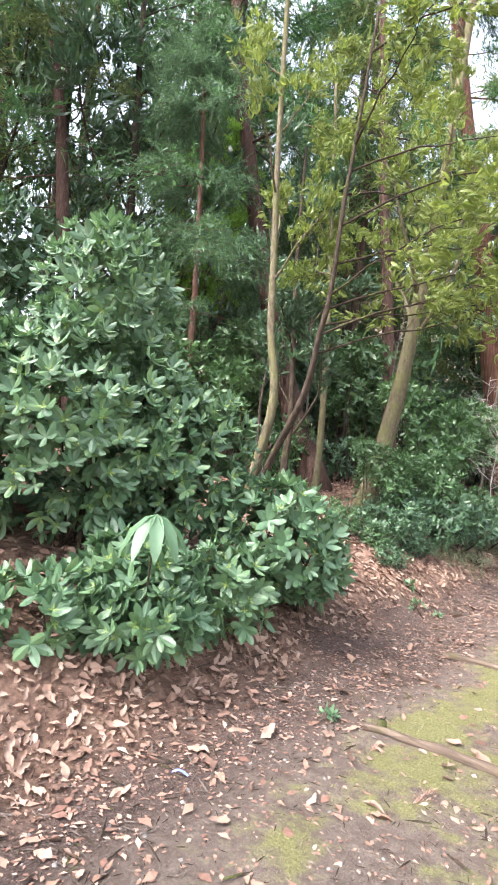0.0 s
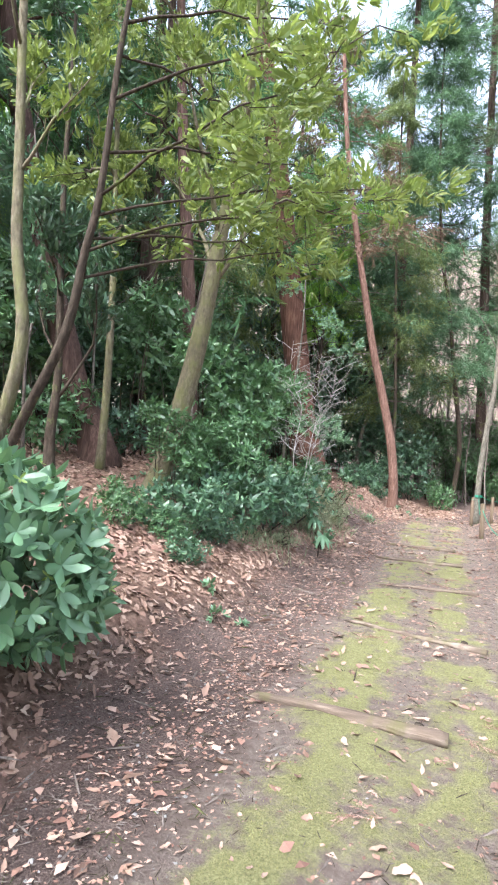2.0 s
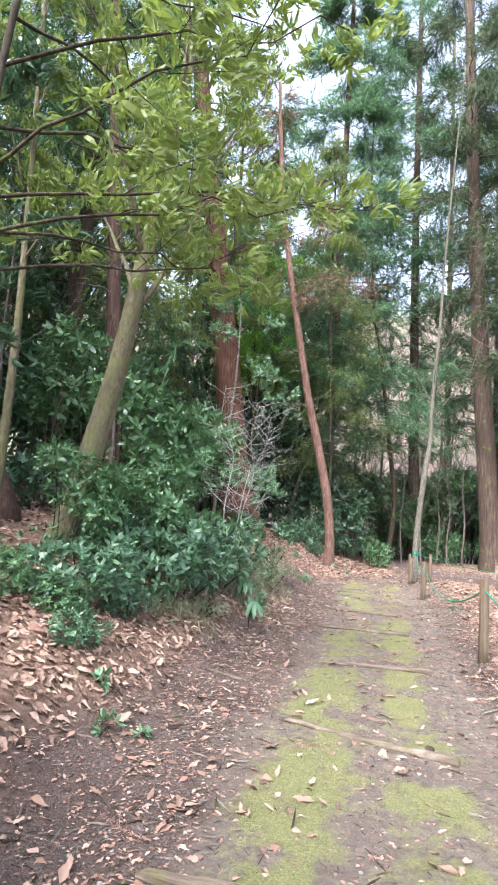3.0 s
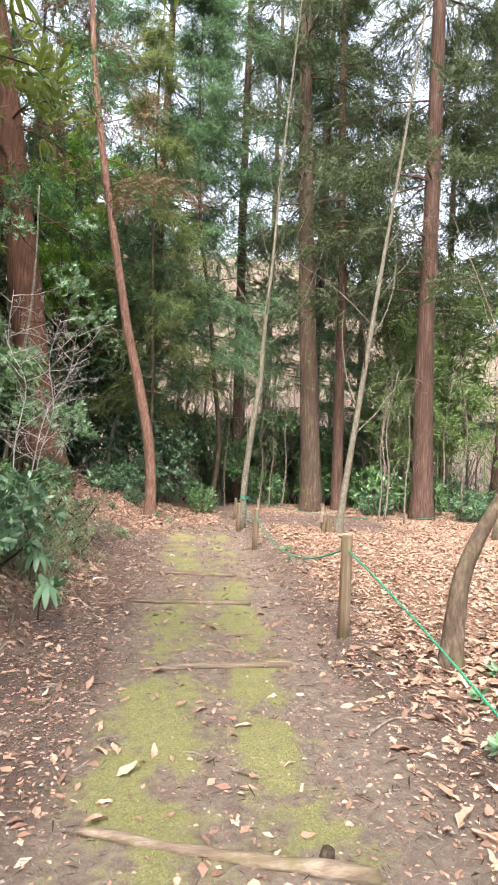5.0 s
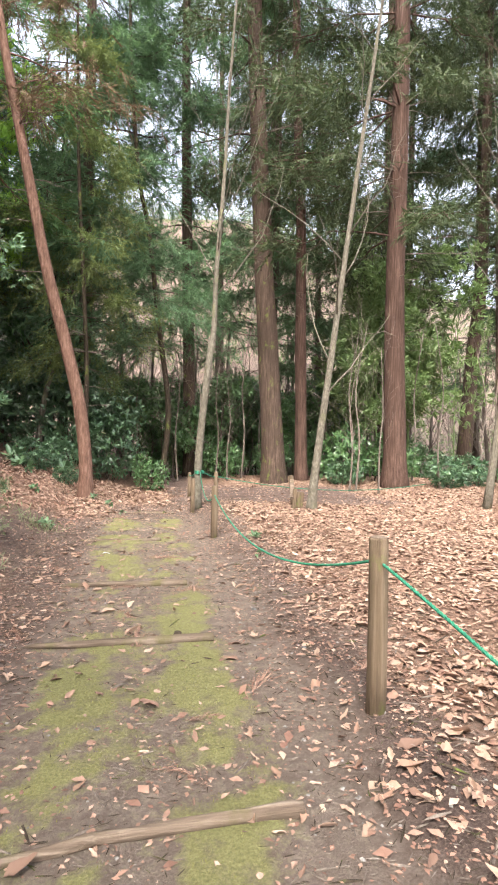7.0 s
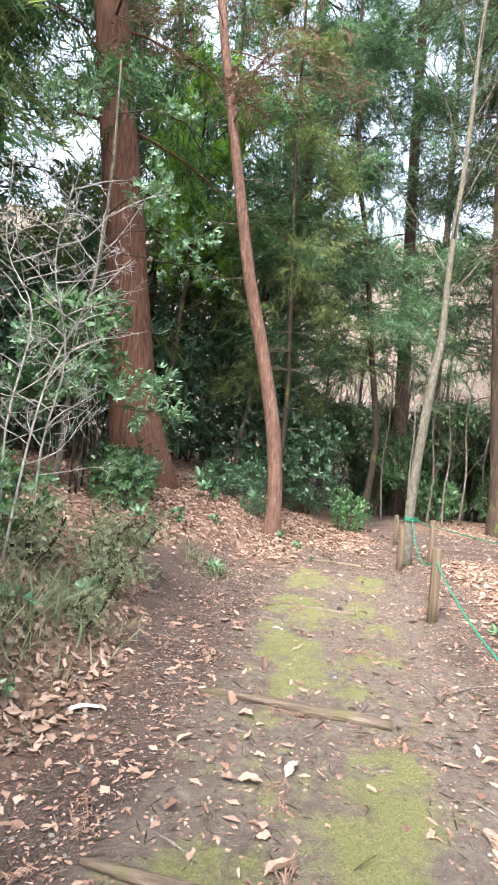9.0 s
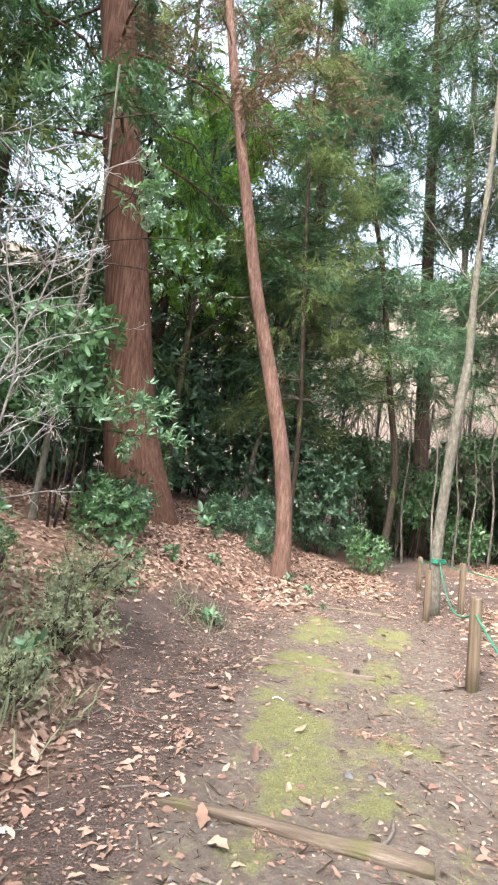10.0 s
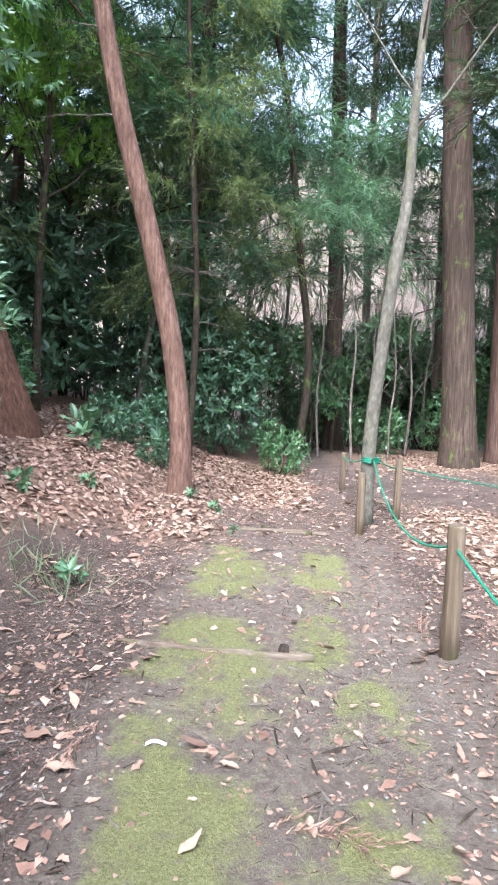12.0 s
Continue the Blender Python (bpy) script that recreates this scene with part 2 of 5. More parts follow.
def spline(pts, steps):
    """A smooth line (Catmull-Rom) through the points, in steps pieces a span."""
    p = [Vector(q) for q in pts]
    p = [p[0] * 2 - p[1]] + p + [p[-1] * 2 - p[-2]]
    out = []
    for i in range(1, len(p) - 2):
        a, b, c, d = p[i - 1:i + 3]
        for s in range(steps):
            t = s / steps
            out.append(0.5 * (2 * b + (c - a) * t + (2 * a - 5 * b + 4 * c - d) * t * t + (3 * b - a - 3 * c + d) * t ** 3))
    return out + [p[-2]]


def tube(line, radii, sides=10, rough=0.0, seed=0, cap=True):
    """Vertices and faces of a tapering tube along a line; rough: how uneven its skin is."""
    v, f = [], []
    n = len(line)
    side = Vector((1, 0.13, 0))
    for i, p in enumerate(line):
        ahead = (line[min(i + 1, n - 1)] - line[max(i - 1, 0)]).normalized()
        u = (side - ahead * side.dot(ahead)).normalized()
        w = ahead.cross(u)
        for j in range(sides):
            a = 2 * math.pi * j / sides
            r = radii[i] * (1 + rough * (noise.noise((math.cos(a) * 2.2 + seed, math.sin(a) * 2.2, p.z * 0.5)) + 0.6 * noise.noise((math.cos(a) * 6, math.sin(a) * 6 + seed, p.z * 1.3))))
            v.append(p + u * (r * math.cos(a)) + w * (r * math.sin(a)))
    for i in range(n - 1):
        for j in range(sides):
            k = (j + 1) % sides
            f.append((i * sides + j, i * sides + k, (i + 1) * sides + k, (i + 1) * sides + j))
    if cap:
        f.append(tuple(range(sides - 1, -1, -1)))
        f.append(tuple(range((n - 1) * sides, n * sides)))
    return v, f


def join(pieces):
    """One skin of several tubes: each one after the first is webbed to the nearest point of those before it."""
    v, f = [], []
    for pv, pf in pieces:
        n = len(v)
        if n:
            a = np.array([tuple(q) for q in v]) - np.array(tuple(pv[0]))
            f.append((int((a * a).sum(1).argmin()), n, n + 1))
        v.extend(pv)
        f.extend(tuple(i + n for i in q) for q in pf)
    return v, f


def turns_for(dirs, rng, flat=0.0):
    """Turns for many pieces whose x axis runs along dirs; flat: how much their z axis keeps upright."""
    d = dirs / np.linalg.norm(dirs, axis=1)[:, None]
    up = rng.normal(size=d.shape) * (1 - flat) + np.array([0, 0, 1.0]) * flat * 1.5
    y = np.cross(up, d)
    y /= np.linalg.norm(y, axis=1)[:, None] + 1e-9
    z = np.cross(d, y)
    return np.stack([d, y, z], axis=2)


def scatter(name, shape, turns, places, sizes, material, shade=False):
    """One mesh of many copies of a small shape (vertices, triangles)."""
    sv, sf = np.array(shape[0], float), np.array(shape[1], int)
    n, k = len(places), len(sv)
    v = np.einsum("nij,kj->nki", turns, sv) * np.asarray(sizes).reshape(n, 1, 1) + np.asarray(places)[:, None, :]
    f = sf[None] + (np.arange(n) * k)[:, None, None]
    return mesh_of(name, v.reshape(-1, 3).tolist(), f.reshape(-1, 3).tolist(), material, shade)


def leaf_shape(width=0.36, fold=0.1, droop=0.12, curl=0.0):
    """A pointed leaf of length 1 along x, folded at its rib and drooping to the tip."""
    v, f = [(0, 0, 0)], []
    for x, w in ((0.22, 0.72), (0.55, 1.0), (0.84, 0.66)):
        z = -droop * x * x * 2 + curl * math.sin(x * 5)
        v += [(x, -w * width / 2, z + fold * w), (x, 0, z), (x, w * width / 2, z + fold * w + curl * 0.4)]
    v.append((1, 0, -droop * 2 + curl * math.sin(5)))
    f = [(0, 2, 1), (0, 3, 2)]
    for i in (1, 4):
        f += [(i, i + 1, i + 4), (i, i + 4, i + 3), (i + 1, i + 2, i + 5), (i + 1, i + 5, i + 4)]
    f += [(7, 8, 10), (8, 9, 10)]
    return v, f


def whorl_shape(leaves, rng, tilt=0.35, width=0.36, fold=0.08, droop=0.1):
    """Leaves that spread round the tip of a shoot, which points along x."""
    v, f = [], []
    lv, lf = leaf_shape(width, fold, droop)
    for i in range(leaves):
        a = 2 * math.pi * i / leaves + rng.uniform(-0.3, 0.3)
        m = Matrix.Rotation(a, 3, "X") @ Matrix.Rotation(-(0.5 * math.pi - tilt - rng.uniform(-0.25, 0.35)), 3, "Y")
        s, n = rng.uniform(0.7, 1.1), len(v)
        v += [tuple(m @ Vector(p) * s) for p in lv]
        f += [tuple(j + n for j in q) for q in lf]
    return v, f


def sprig_shape(rng, needles=14, spread=0.7, width=0.036):
    """A feathery conifer spray along x, of narrow pointed shoots."""
    v, f = [], []
    for i in range(needles):
        x = i / needles * 0.85
        a = rng.uniform(0, 2 * math.pi)
        l = rng.uniform(0.16, 0.34)
        d = Vector((math.cos(spread), math.sin(spread) * math.cos(a), math.sin(spread) * math.sin(a)))
        s = Vector((0, -math.sin(a), math.cos(a))) * width / 2 + Vector((width * 0.3, 0, 0))
        p = Vector((x, 0, 0))
        n = len(v)
        v += [tuple(p - s), tuple(p + s), tuple(p + d * l)]
        f += [(n, n + 1, n + 2)]
    return v, f


def lite_leaf(width, fold, curl):
    """A light leaf of length 1 along x with a rounded, slightly lopsided outline."""
    w = width
    return [(0, 0, 0), (0.22, -0.36 * w, fold * 0.6), (0.62, -0.5 * w, fold + curl * 0.4), (1, 0.04, -curl * 0.6), (0.7, 0.46 * w, fold * 0.8), (0.28, 0.42 * w, fold + curl * 0.2), (0.5, 0, curl)], [(0, 6, 1), (1, 6, 2), (2, 6, 3), (3, 6, 4), (4, 6, 5), (5, 6, 0)]


def crumpled_leaf(seed):
    """A dry leaf of length 1 along x: pointed, wavy at the rim, rolled about its rib and bowed along it."""
    r = np.random.default_rng(seed)
    n, width, roll, bow, twist = 6, r.uniform(0.36, 0.62), r.uniform(0.3, 1.5), r.uniform(-0.25, 0.4), r.uniform(-0.5, 0.5)
    v, f = [(0, 0, 0)], []
    for i in range(1, n):
        t = i / n
        w = width * 0.5 * math.sin(math.pi * t ** 0.8) ** 0.8
        z0, lean = bow * (t - 0.5) ** 2 * 2, twist * (t - 0.5)
        for side in (-1, 0, 1):
            a = roll * abs(side) * r.uniform(0.75, 1.25)
            wide = w * r.uniform(0.5, 1.25) * (math.sin(a) / a if side else 0)
            y, z = side * wide, w * (1 - math.cos(a)) / max(a, 0.2) if side else 0.0
            v.append((t + r.uniform(-0.04, 0.04) * abs(side), y * math.cos(lean) - z * math.sin(lean) + 0.05 * math.sin(t * 4 + seed), y * math.sin(lean) + z * math.cos(lean) + z0 + r.uniform(-0.02, 0.03) * abs(side)))
    v.append((1, 0.05 * math.sin(4 + seed), bow * 0.5))
    f = [(0, 2, 1), (0, 3, 2)]
    for i in range(n - 2):
        k = 1 + i * 3
        f += [(k, k + 1, k + 4), (k, k + 4, k + 3), (k + 1, k + 2, k + 5), (k + 1, k + 5, k + 4)]
    k, m = 1 + (n - 2) * 3, len(v) - 1
    return v, f + [(k, k + 1, m), (k + 1, k + 2, m)]


def lite_whorl(leaves, rng, tilt=0.35, width=0.36, droop=0.1):
    """Simple four-faced leaves round the tip of a shoot, which points along x."""
    v, f = [], []
    w = width / 2
    lv, lf = [(0, 0, 0), (0.3, -w * 0.8, 0.03), (0.7, -w * 0.8, -droop * 0.4), (1, 0, -droop * 1.5), (0.7, w * 0.8, -droop * 0.4), (0.3, w * 0.8, 0.03)], [(0, 1, 5), (1, 2, 4), (1, 4, 5), (2, 3, 4)]
    for i in range(leaves):
        a = 2 * math.pi * i / leaves + rng.uniform(-0.3, 0.3)
        m = Matrix.Rotation(a, 3, "X") @ Matrix.Rotation(-(0.5 * math.pi - tilt - rng.uniform(-0.25, 0.35)), 3, "Y")
        s, n = rng.uniform(0.7, 1.1), len(v)
        v += [tuple(m @ Vector(p) * s) for p in lv]
        f += [tuple(j + n for j in q) for q in lf]
    return v, f


RNG = np.random.default_rng(7)
SPRIGS = [sprig_shape(np.random.default_rng(i)) for i in range(3)]
WHORLS = [whorl_shape(n, np.random.default_rng(n), 0.15, 0.42, 0.05, 0.16) for n in (5, 6, 7)]
LITE = [lite_whorl(n, np.random.default_rng(n + 20), 0.35, 0.4) for n in (4, 5)]
SPRAY = lite_whorl(5, np.random.default_rng(9), 0.7, 0.26, 0.3)


def limb_line(start, azimuth, length, rise, sag, rng, wiggle=0.06, n=6):
    """A branch that leaves the trunk, sags, and turns up a little at its tip."""
    pts = []
    out = Vector((math.cos(azimuth), math.sin(azimuth), 0))
    across = Vector((-out.y, out.x, 0))
    for i in range(n + 1):
        t = i / n
        pts.append(Vector(start) + out * (length * t) + across * (length * wiggle * float(rng.normal()) * t) + Vector((0, 0, length * (rise * t - sag * t * t + 0.25 * sag * t ** 4 + wiggle * 0.5 * float(rng.normal()) * t))))
    return pts


def along(line, t):
    """The point at the share t of a line of points."""
    i = min(int(t * (len(line) - 1)), len(line) - 2)
    return line[i].lerp(line[i + 1], t * (len(line) - 1) - i)


def conifer(name, label, at, line, r0, r1, bark_mat, leaf_mat, limbs, low, reach, sprays=60, size=0.5, dead=0, sides=12, seed=0, flare=1.5, rise=0.15, sag=0.5, group="", sector=None, bald=0.3, twiggy=True, cap=25):
    """A conifer: fibrous trunk with a flared foot, limbs, a crown of feathery sprays and some dead branches. line is relative to its foot."""
    rng = np.random.default_rng(seed)
    limbs, size = int(limbs * 1.35), size * 1.35
    tree = thing(name, at, label, "tree", group)
    sm = spline([(0, 0, -0.25)] + line, 5)
    top = sm[-1].z
    rad = [(r1 + (r0 - r1) * (1 - max(0, p.z) / top)) * (1 + (flare - 1) * math.exp(-max(0, p.z) / (r0 * 1.6))) for p in sm]
    part_mesh("trunk", mesh_of("trunk", *tube(sm, rad, sides, 0.07, seed), bark_mat, True), tree)
    places, dirs, sizes = [], [], []
    for i in range(limbs + dead):
        is_dead = i >= limbs
        z = rng.uniform(low * 0.55, low * 1.6) if is_dead else low + (min(top, cap) - low) * (i + rng.uniform(0, 1)) / limbs
        z = min(z, top * 0.985)
        t = next((k for k, p in enumerate(sm) if p.z >= z), len(sm) - 1) / (len(sm) - 1)
        s = along(sm, t)
        share = (z - low) / max(0.1, top - low)
        length = reach * (0.4 if is_dead else 1) * rng.uniform(0.55, 1.1) * (1.0 if is_dead else max(0.15, 1.0 - 0.85 * max(0, share) ** 1.3))
        az = rng.uniform(0, 2 * math.pi) if sector is None else rng.uniform(*sector)
        ln = limb_line(s, az, length, rise, sag if not is_dead else sag * rng.uniform(0, 0.8), rng)
        r = min(0.036, max(0.012, r0 * 0.14 * length / max(reach, 0.1)))
        pieces = [tube(ln, [r * (1 - 0.8 * k / (len(ln) - 1)) for k in range(len(ln))], 5, 0, i, False)]
        twigs = 6 if not is_dead else 4
        for k in range(twigs):
            t0 = rng.uniform(0.3, 0.98)
            b = along(ln, t0)
            tw = limb_line(b, az + rng.choice([-1, 1]) * rng.uniform(0.4, 1.1), length * rng.uniform(0.2, 0.5), 0.0, rng.uniform(0.1, 0.9), rng, 0.12, 4)
            if twiggy or is_dead:
                pieces.append(tube(tw, [0.35 * r, 0.28 * r, 0.22 * r, 0.15 * r, 0.08 * r], 3, 0, k, False))
            if not is_dead:
                for _ in range(sprays // 9):
                    q = along(tw, rng.uniform(0.15, 1))
                    places.append(q + Vector(rng.normal(size=3) * 0.1))
                    dirs.append((tw[-1] - tw[0]).normalized() + Vector(rng.normal(size=3) * 0.45) + Vector((0, 0, -0.35)))
                    sizes.append(size * rng.uniform(0.6, 1.25))
        if not is_dead:
            for _ in range(sprays - 6 * (sprays // 9)):
                t0 = rng.uniform(bald, 1)
                places.append(along(ln, t0) + Vector(rng.normal(size=3) * 0.08))
                dirs.append(Vector((math.cos(az), math.sin(az), 0)) * 0.6 + Vector(rng.normal(size=3) * 0.6) + Vector((0, 0, -0.3)))
                sizes.append(size * rng.uniform(0.6, 1.25))
        part_mesh("dead_limb" if is_dead else "limb", mesh_of("limb", *join(pieces), TWIG if is_dead else bark_mat, True), tree)
    if places:
        p = np.array([tuple(q) for q in places])
        d = np.array([tuple(q) for q in dirs])
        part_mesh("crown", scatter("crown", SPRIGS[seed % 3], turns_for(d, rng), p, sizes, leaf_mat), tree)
    return tree


def branching(line, r0, r1, rng, levels=2, kids=6, length=0.5, spread=0.8, up=0.3, first=0.35, sides=7):
    """A wooden stem with side branches that fork again: the pieces, and the outer ends with their directions."""
    n = len(line)
    pieces, tips = [tube(line, [r0 + (r1 - r0) * i / (n - 1) for i in range(n)], sides, 0.05, 0, True)], []
    total = sum((line[i + 1] - line[i]).length for i in range(n - 1))
    for k in range(kids):
        t = first + (1 - first) * (k + rng.uniform(0, 1)) / kids
        t = min(t, 0.99)
        b = along(line, t)
        ahead = (along(line, min(1, t + 0.03)) - along(line, max(0, t - 0.03))).normalized()
        d = (ahead * 0.55 + Vector(rng.normal(size=3)).normalized() * spread + Vector((0, 0, up))).normalized()
        l = total * length * rng.uniform(0.5, 1.1) * (1.15 - 0.6 * t)
        sub = [b]
        for i in range(5):
            d = (d + Vector(rng.normal(size=3) * 0.16) + Vector((0, 0, up * 0.12))).normalized()
            sub.append(sub[-1] + d * (l / 5))
        r = (r0 + (r1 - r0) * t) * 0.5
        if levels > 1:
            more, ends = branching(sub, r, max(r * 0.3, 0.002), rng, levels - 1, max(3, kids - 2), length, spread, up, 0.3, max(3, sides - 2))
            pieces += more
            tips += ends
        else:
            pieces.append(tube(sub, [r * (1 - 0.85 * i / 5) for i in range(6)], 3, 0, 0, False))
            tips += [(sub[-1], d), (sub[3], d)]
    tips.append((line[-1], (line[-1] - line[-2]).normalized()))
    return pieces, tips


def broadleaf(name, label, at, line, r0, r1, bark_mat, leaf_mat, kids=7, levels=2, length=0.4, up=0.3, first=0.4, leaves=3, size=0.16, seed=0, category="tree", spread=0.8, group="", shape=None):
    """A leafy or bare tree or bush: stem, each main branch, and a crown of leaf sprays (none when leaves is 0)."""
    rng = np.random.default_rng(seed)
    tree = thing(name, at, label, category, group)
    sm = spline([(0, 0, -0.15)] + line, 4)
    n = len(sm)
    rad = [(r1 + (r0 - r1) * (1 - i / (n - 1))) * (1 + 0.28 * math.exp(-max(0, sm[i].z) / (r0 * 2))) for i in range(n)]
    part_mesh("trunk", mesh_of("trunk", *tube(sm, rad, 12, 0.1, seed), bark_mat, True), tree)
    total = sum((sm[i + 1] - sm[i]).length for i in range(n - 1))
    tips = []
    for k in range(kids):
        t = min(0.985, first + (1 - first) * (k + rng.uniform(0, 0.9)) / kids)
        b = along(sm, t)
        az = k * 2.4 + rng.uniform(-0.5, 0.5)
        d = (Vector((math.cos(az), math.sin(az), 0)) * spread + Vector((0, 0, up + 0.3)) + (sm[-1] - sm[-3]).normalized() * 0.3).normalized()
        l = total * length * rng.uniform(0.6, 1.1) * (1.1 - 0.5 * t)
        sub = [b]
        for i in range(6):
            d = (d + Vector(rng.normal(size=3) * 0.13) + Vector((0, 0, up * 0.1))).normalized()
            sub.append(sub[-1] + d * (l / 6))
        r = max(0.006, (r1 + (r0 - r1) * (1 - t)) * (0.42 if leaves else 0.3))
        pieces, ends = branching(sub, r, max(0.002, r * 0.25), rng, levels, 5, 0.45, 0.7, up, 0.25, 5)
        part_mesh("branch", mesh_of("branch", *join(pieces), bark_mat, True), tree)
        tips += ends
    if leaves:
        add_leaves(tree, tips, leaves, size, leaf_mat, rng, shape or SPRAY)
    return tree


def add_leaves(tree, tips, leaves, size, leaf_mat, rng, shape, jitter=0.6):
    p, d, s = [], [], []
    for place, ahead in tips:
        for _ in range(leaves):
            p.append(tuple(place + Vector(rng.normal(size=3)) * size * jitter))
            d.append(tuple(ahead + Vector(rng.normal(size=3) * 0.5)))
            s.append(size * rng.uniform(0.7, 1.2))
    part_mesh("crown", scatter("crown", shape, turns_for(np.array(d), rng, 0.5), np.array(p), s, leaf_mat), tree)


def shrub(name, label, at, lobes, whorls, size, leaf_mat, seed=0, stems=6, shape=None, group="", bud=None, fill=0.35, singles=0):
    """A leafy shrub: stems from the ground and shoots with whorled leaves all over its uneven lobes (centre, radii)."""
    rng = np.random.default_rng(seed)
    bush = thing(name, at, label, "shrub", group)
    pieces = []
    for i in range(stems):
        c, r = lobes[i % len(lobes)]
        end = Vector(c) + Vector(rng.normal(size=3) * 0.3) * min(r)
        foot = Vector((c[0] * 0.5 + rng.normal() * 0.12, c[1] * 0.5 + rng.normal() * 0.12, -0.08))
        mid = foot.lerp(end, 0.5) + Vector(rng.normal(size=3) * 0.1)
        more, _ = branching(spline([foot, mid, end], 4), 0.018, 0.006, rng, 2 if shape else 1, 5, 0.4, 0.8, 0.3, 0.4, 5)
        pieces += more
    part_mesh("stem", mesh_of("stems", *join(pieces), BROWN_BARK, True), bush)
    vol = np.array([r[0] * r[1] + r[1] * r[2] + r[0] * r[2] for _, r in lobes])
    pick = rng.choice(len(lobes), size=whorls, p=vol / vol.sum())
    c = np.array([lobes[i][0] for i in pick])
    r = np.array([lobes[i][1] for i in pick])
    d = rng.normal(size=(whorls, 3))
    d /= np.linalg.norm(d, axis=1)[:, None]
    out = 1 - fill * rng.random(whorls) ** 1.5 + 0.12 * np.array([noise.noise(Vector(q) * 3.0 + Vector((seed, 0, 0))) for q in d])
    p = c + d * r * out[:, None]
    keep = p[:, 2] > 0.02
    p, d = p[keep], d[keep]
    d = d + np.array([0, 0, 0.3]) + rng.normal(size=d.shape) * 0.3
    s = size * rng.uniform(0.7, 1.25, len(p))
    shapes = shape or LITE
    k = len(shapes)
    if singles:
        order = np.argsort(-(p[:, 0] - 0.25 * p[:, 1]))
        one = mesh_of("leaf", *leaf_shape(0.42, 0.05, 0.16), leaf_mat, True)
        for place, turn, size_of in zip(p[order[:singles]], turns_for(d[order[:singles]], rng), s[order[:singles]]):
            for i in range(6):
                spin = Matrix.Rotation(math.pi / 3 * i + rng.uniform(-0.3, 0.3), 3, "X") @ Matrix.Rotation(-(1.42 - rng.uniform(-0.25, 0.35)), 3, "Y")
                leaf = part_mesh("leaf", one, bush)
                leaf.matrix_basis = Matrix.LocRotScale(place, (Matrix(turn.tolist()) @ spin).to_euler(), Vector((1, 1, 1)) * float(size_of * rng.uniform(0.7, 1.1)))
        p, d, s = p[order[singles:]], d[order[singles:]], s[order[singles:]]
    for j in range(k):
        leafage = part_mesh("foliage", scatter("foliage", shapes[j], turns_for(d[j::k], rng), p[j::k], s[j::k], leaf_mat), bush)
    if bud:
        b = rng.random(len(p)) < 0.5
        buds = part_mesh("bud", scatter("buds", LITE[0], turns_for(d[b], rng), p[b] + d[b] * size * 0.15, s[b] * 0.33, bud), leafage)
        tagged(buds, "yellow-green buds at the shoot tips", kind="stuff")
    return bush


def on_ground(x, y, sink=0.0):
    return (x, y, height(x, y) - sink)


# ---- ground ----
def moss_amount(x, y):
    """Two mossy strips along the trodden path, broken into patches."""
    strips = math.exp(-((x + 1.15) / 0.3) ** 2) + math.exp(-((x + 0.42) / 0.26) ** 2)
    if y < 4.5:
        strips = max(strips, math.exp(-((x + 0.6) / 0.6) ** 2) * 0.65)
    patch = 0.6 + 1.0 * noise.noise((x * 1.2, y * 0.9, 3.3)) + 0.95 * noise.noise((x * 2.9, y * 2.6, 1)) + 0.7 * noise.noise((x * 8, y * 8, 4))
    return max(0.0, min(1.0, strips * patch * 1.25)) * smooth(17.3, y, y + 0.9) * smooth(y, 0.8, 2.2) + 0.22 * smooth(math.hypot(x, y), 32, 42)


def mould_amount(x, y):
    n = 0.35 * noise.noise((x * 0.9, y * 0.9, 8)) + 0.25 * noise.noise((x * 3.1, y * 3.1, 2))
    shift = 0.35 * (1 - smooth(y, 2.6, 4.4)) + 0.35 * smooth(y, 9.6, 10.6) * (1 - smooth(y, 12.3, 13.3)) - 0.45 * smooth(y, 12.9, 14.2) * (1 - smooth(y, 15.6, 16.6))
    west = smooth(-x + n + shift, 2.2, 2.75)
    east = smooth(x + n, 0.45, 1.2) * smooth(y + n, 4.0, 6.5) * (1 - smooth(y + 0.15 * x, 18.2, 19.4) * (1 - smooth(y, 22.3, 24)) * (1 - smooth(x, 4.5, 6)))
    north = smooth(y + n, 18.0, 19.2) * (1 - smooth(x + n, -0.7, 0.1))
    foot = smooth(y + n, 16.2, 17.3) * (1 - smooth(x + n, -1.75, -1.2))
    return max(west, east, north, foot) * (1 - 0.9 * smooth(math.hypot(x, y), 28, 36))


def path_amount(x, y):
    n = 0.25 * noise.noise((x * 1.4, y * 1.0, 12)) + 0.1 * noise.noise((x * 5, y * 5, 12))
    return smooth(x + n, -1.75, -1.35) * (1 - smooth(x + n, 0.05, 0.6)) * (1 - smooth(y + n, 15.5, 18.5)) * 0.85 + 0.35 * smooth(math.hypot(x, y), 30, 38)


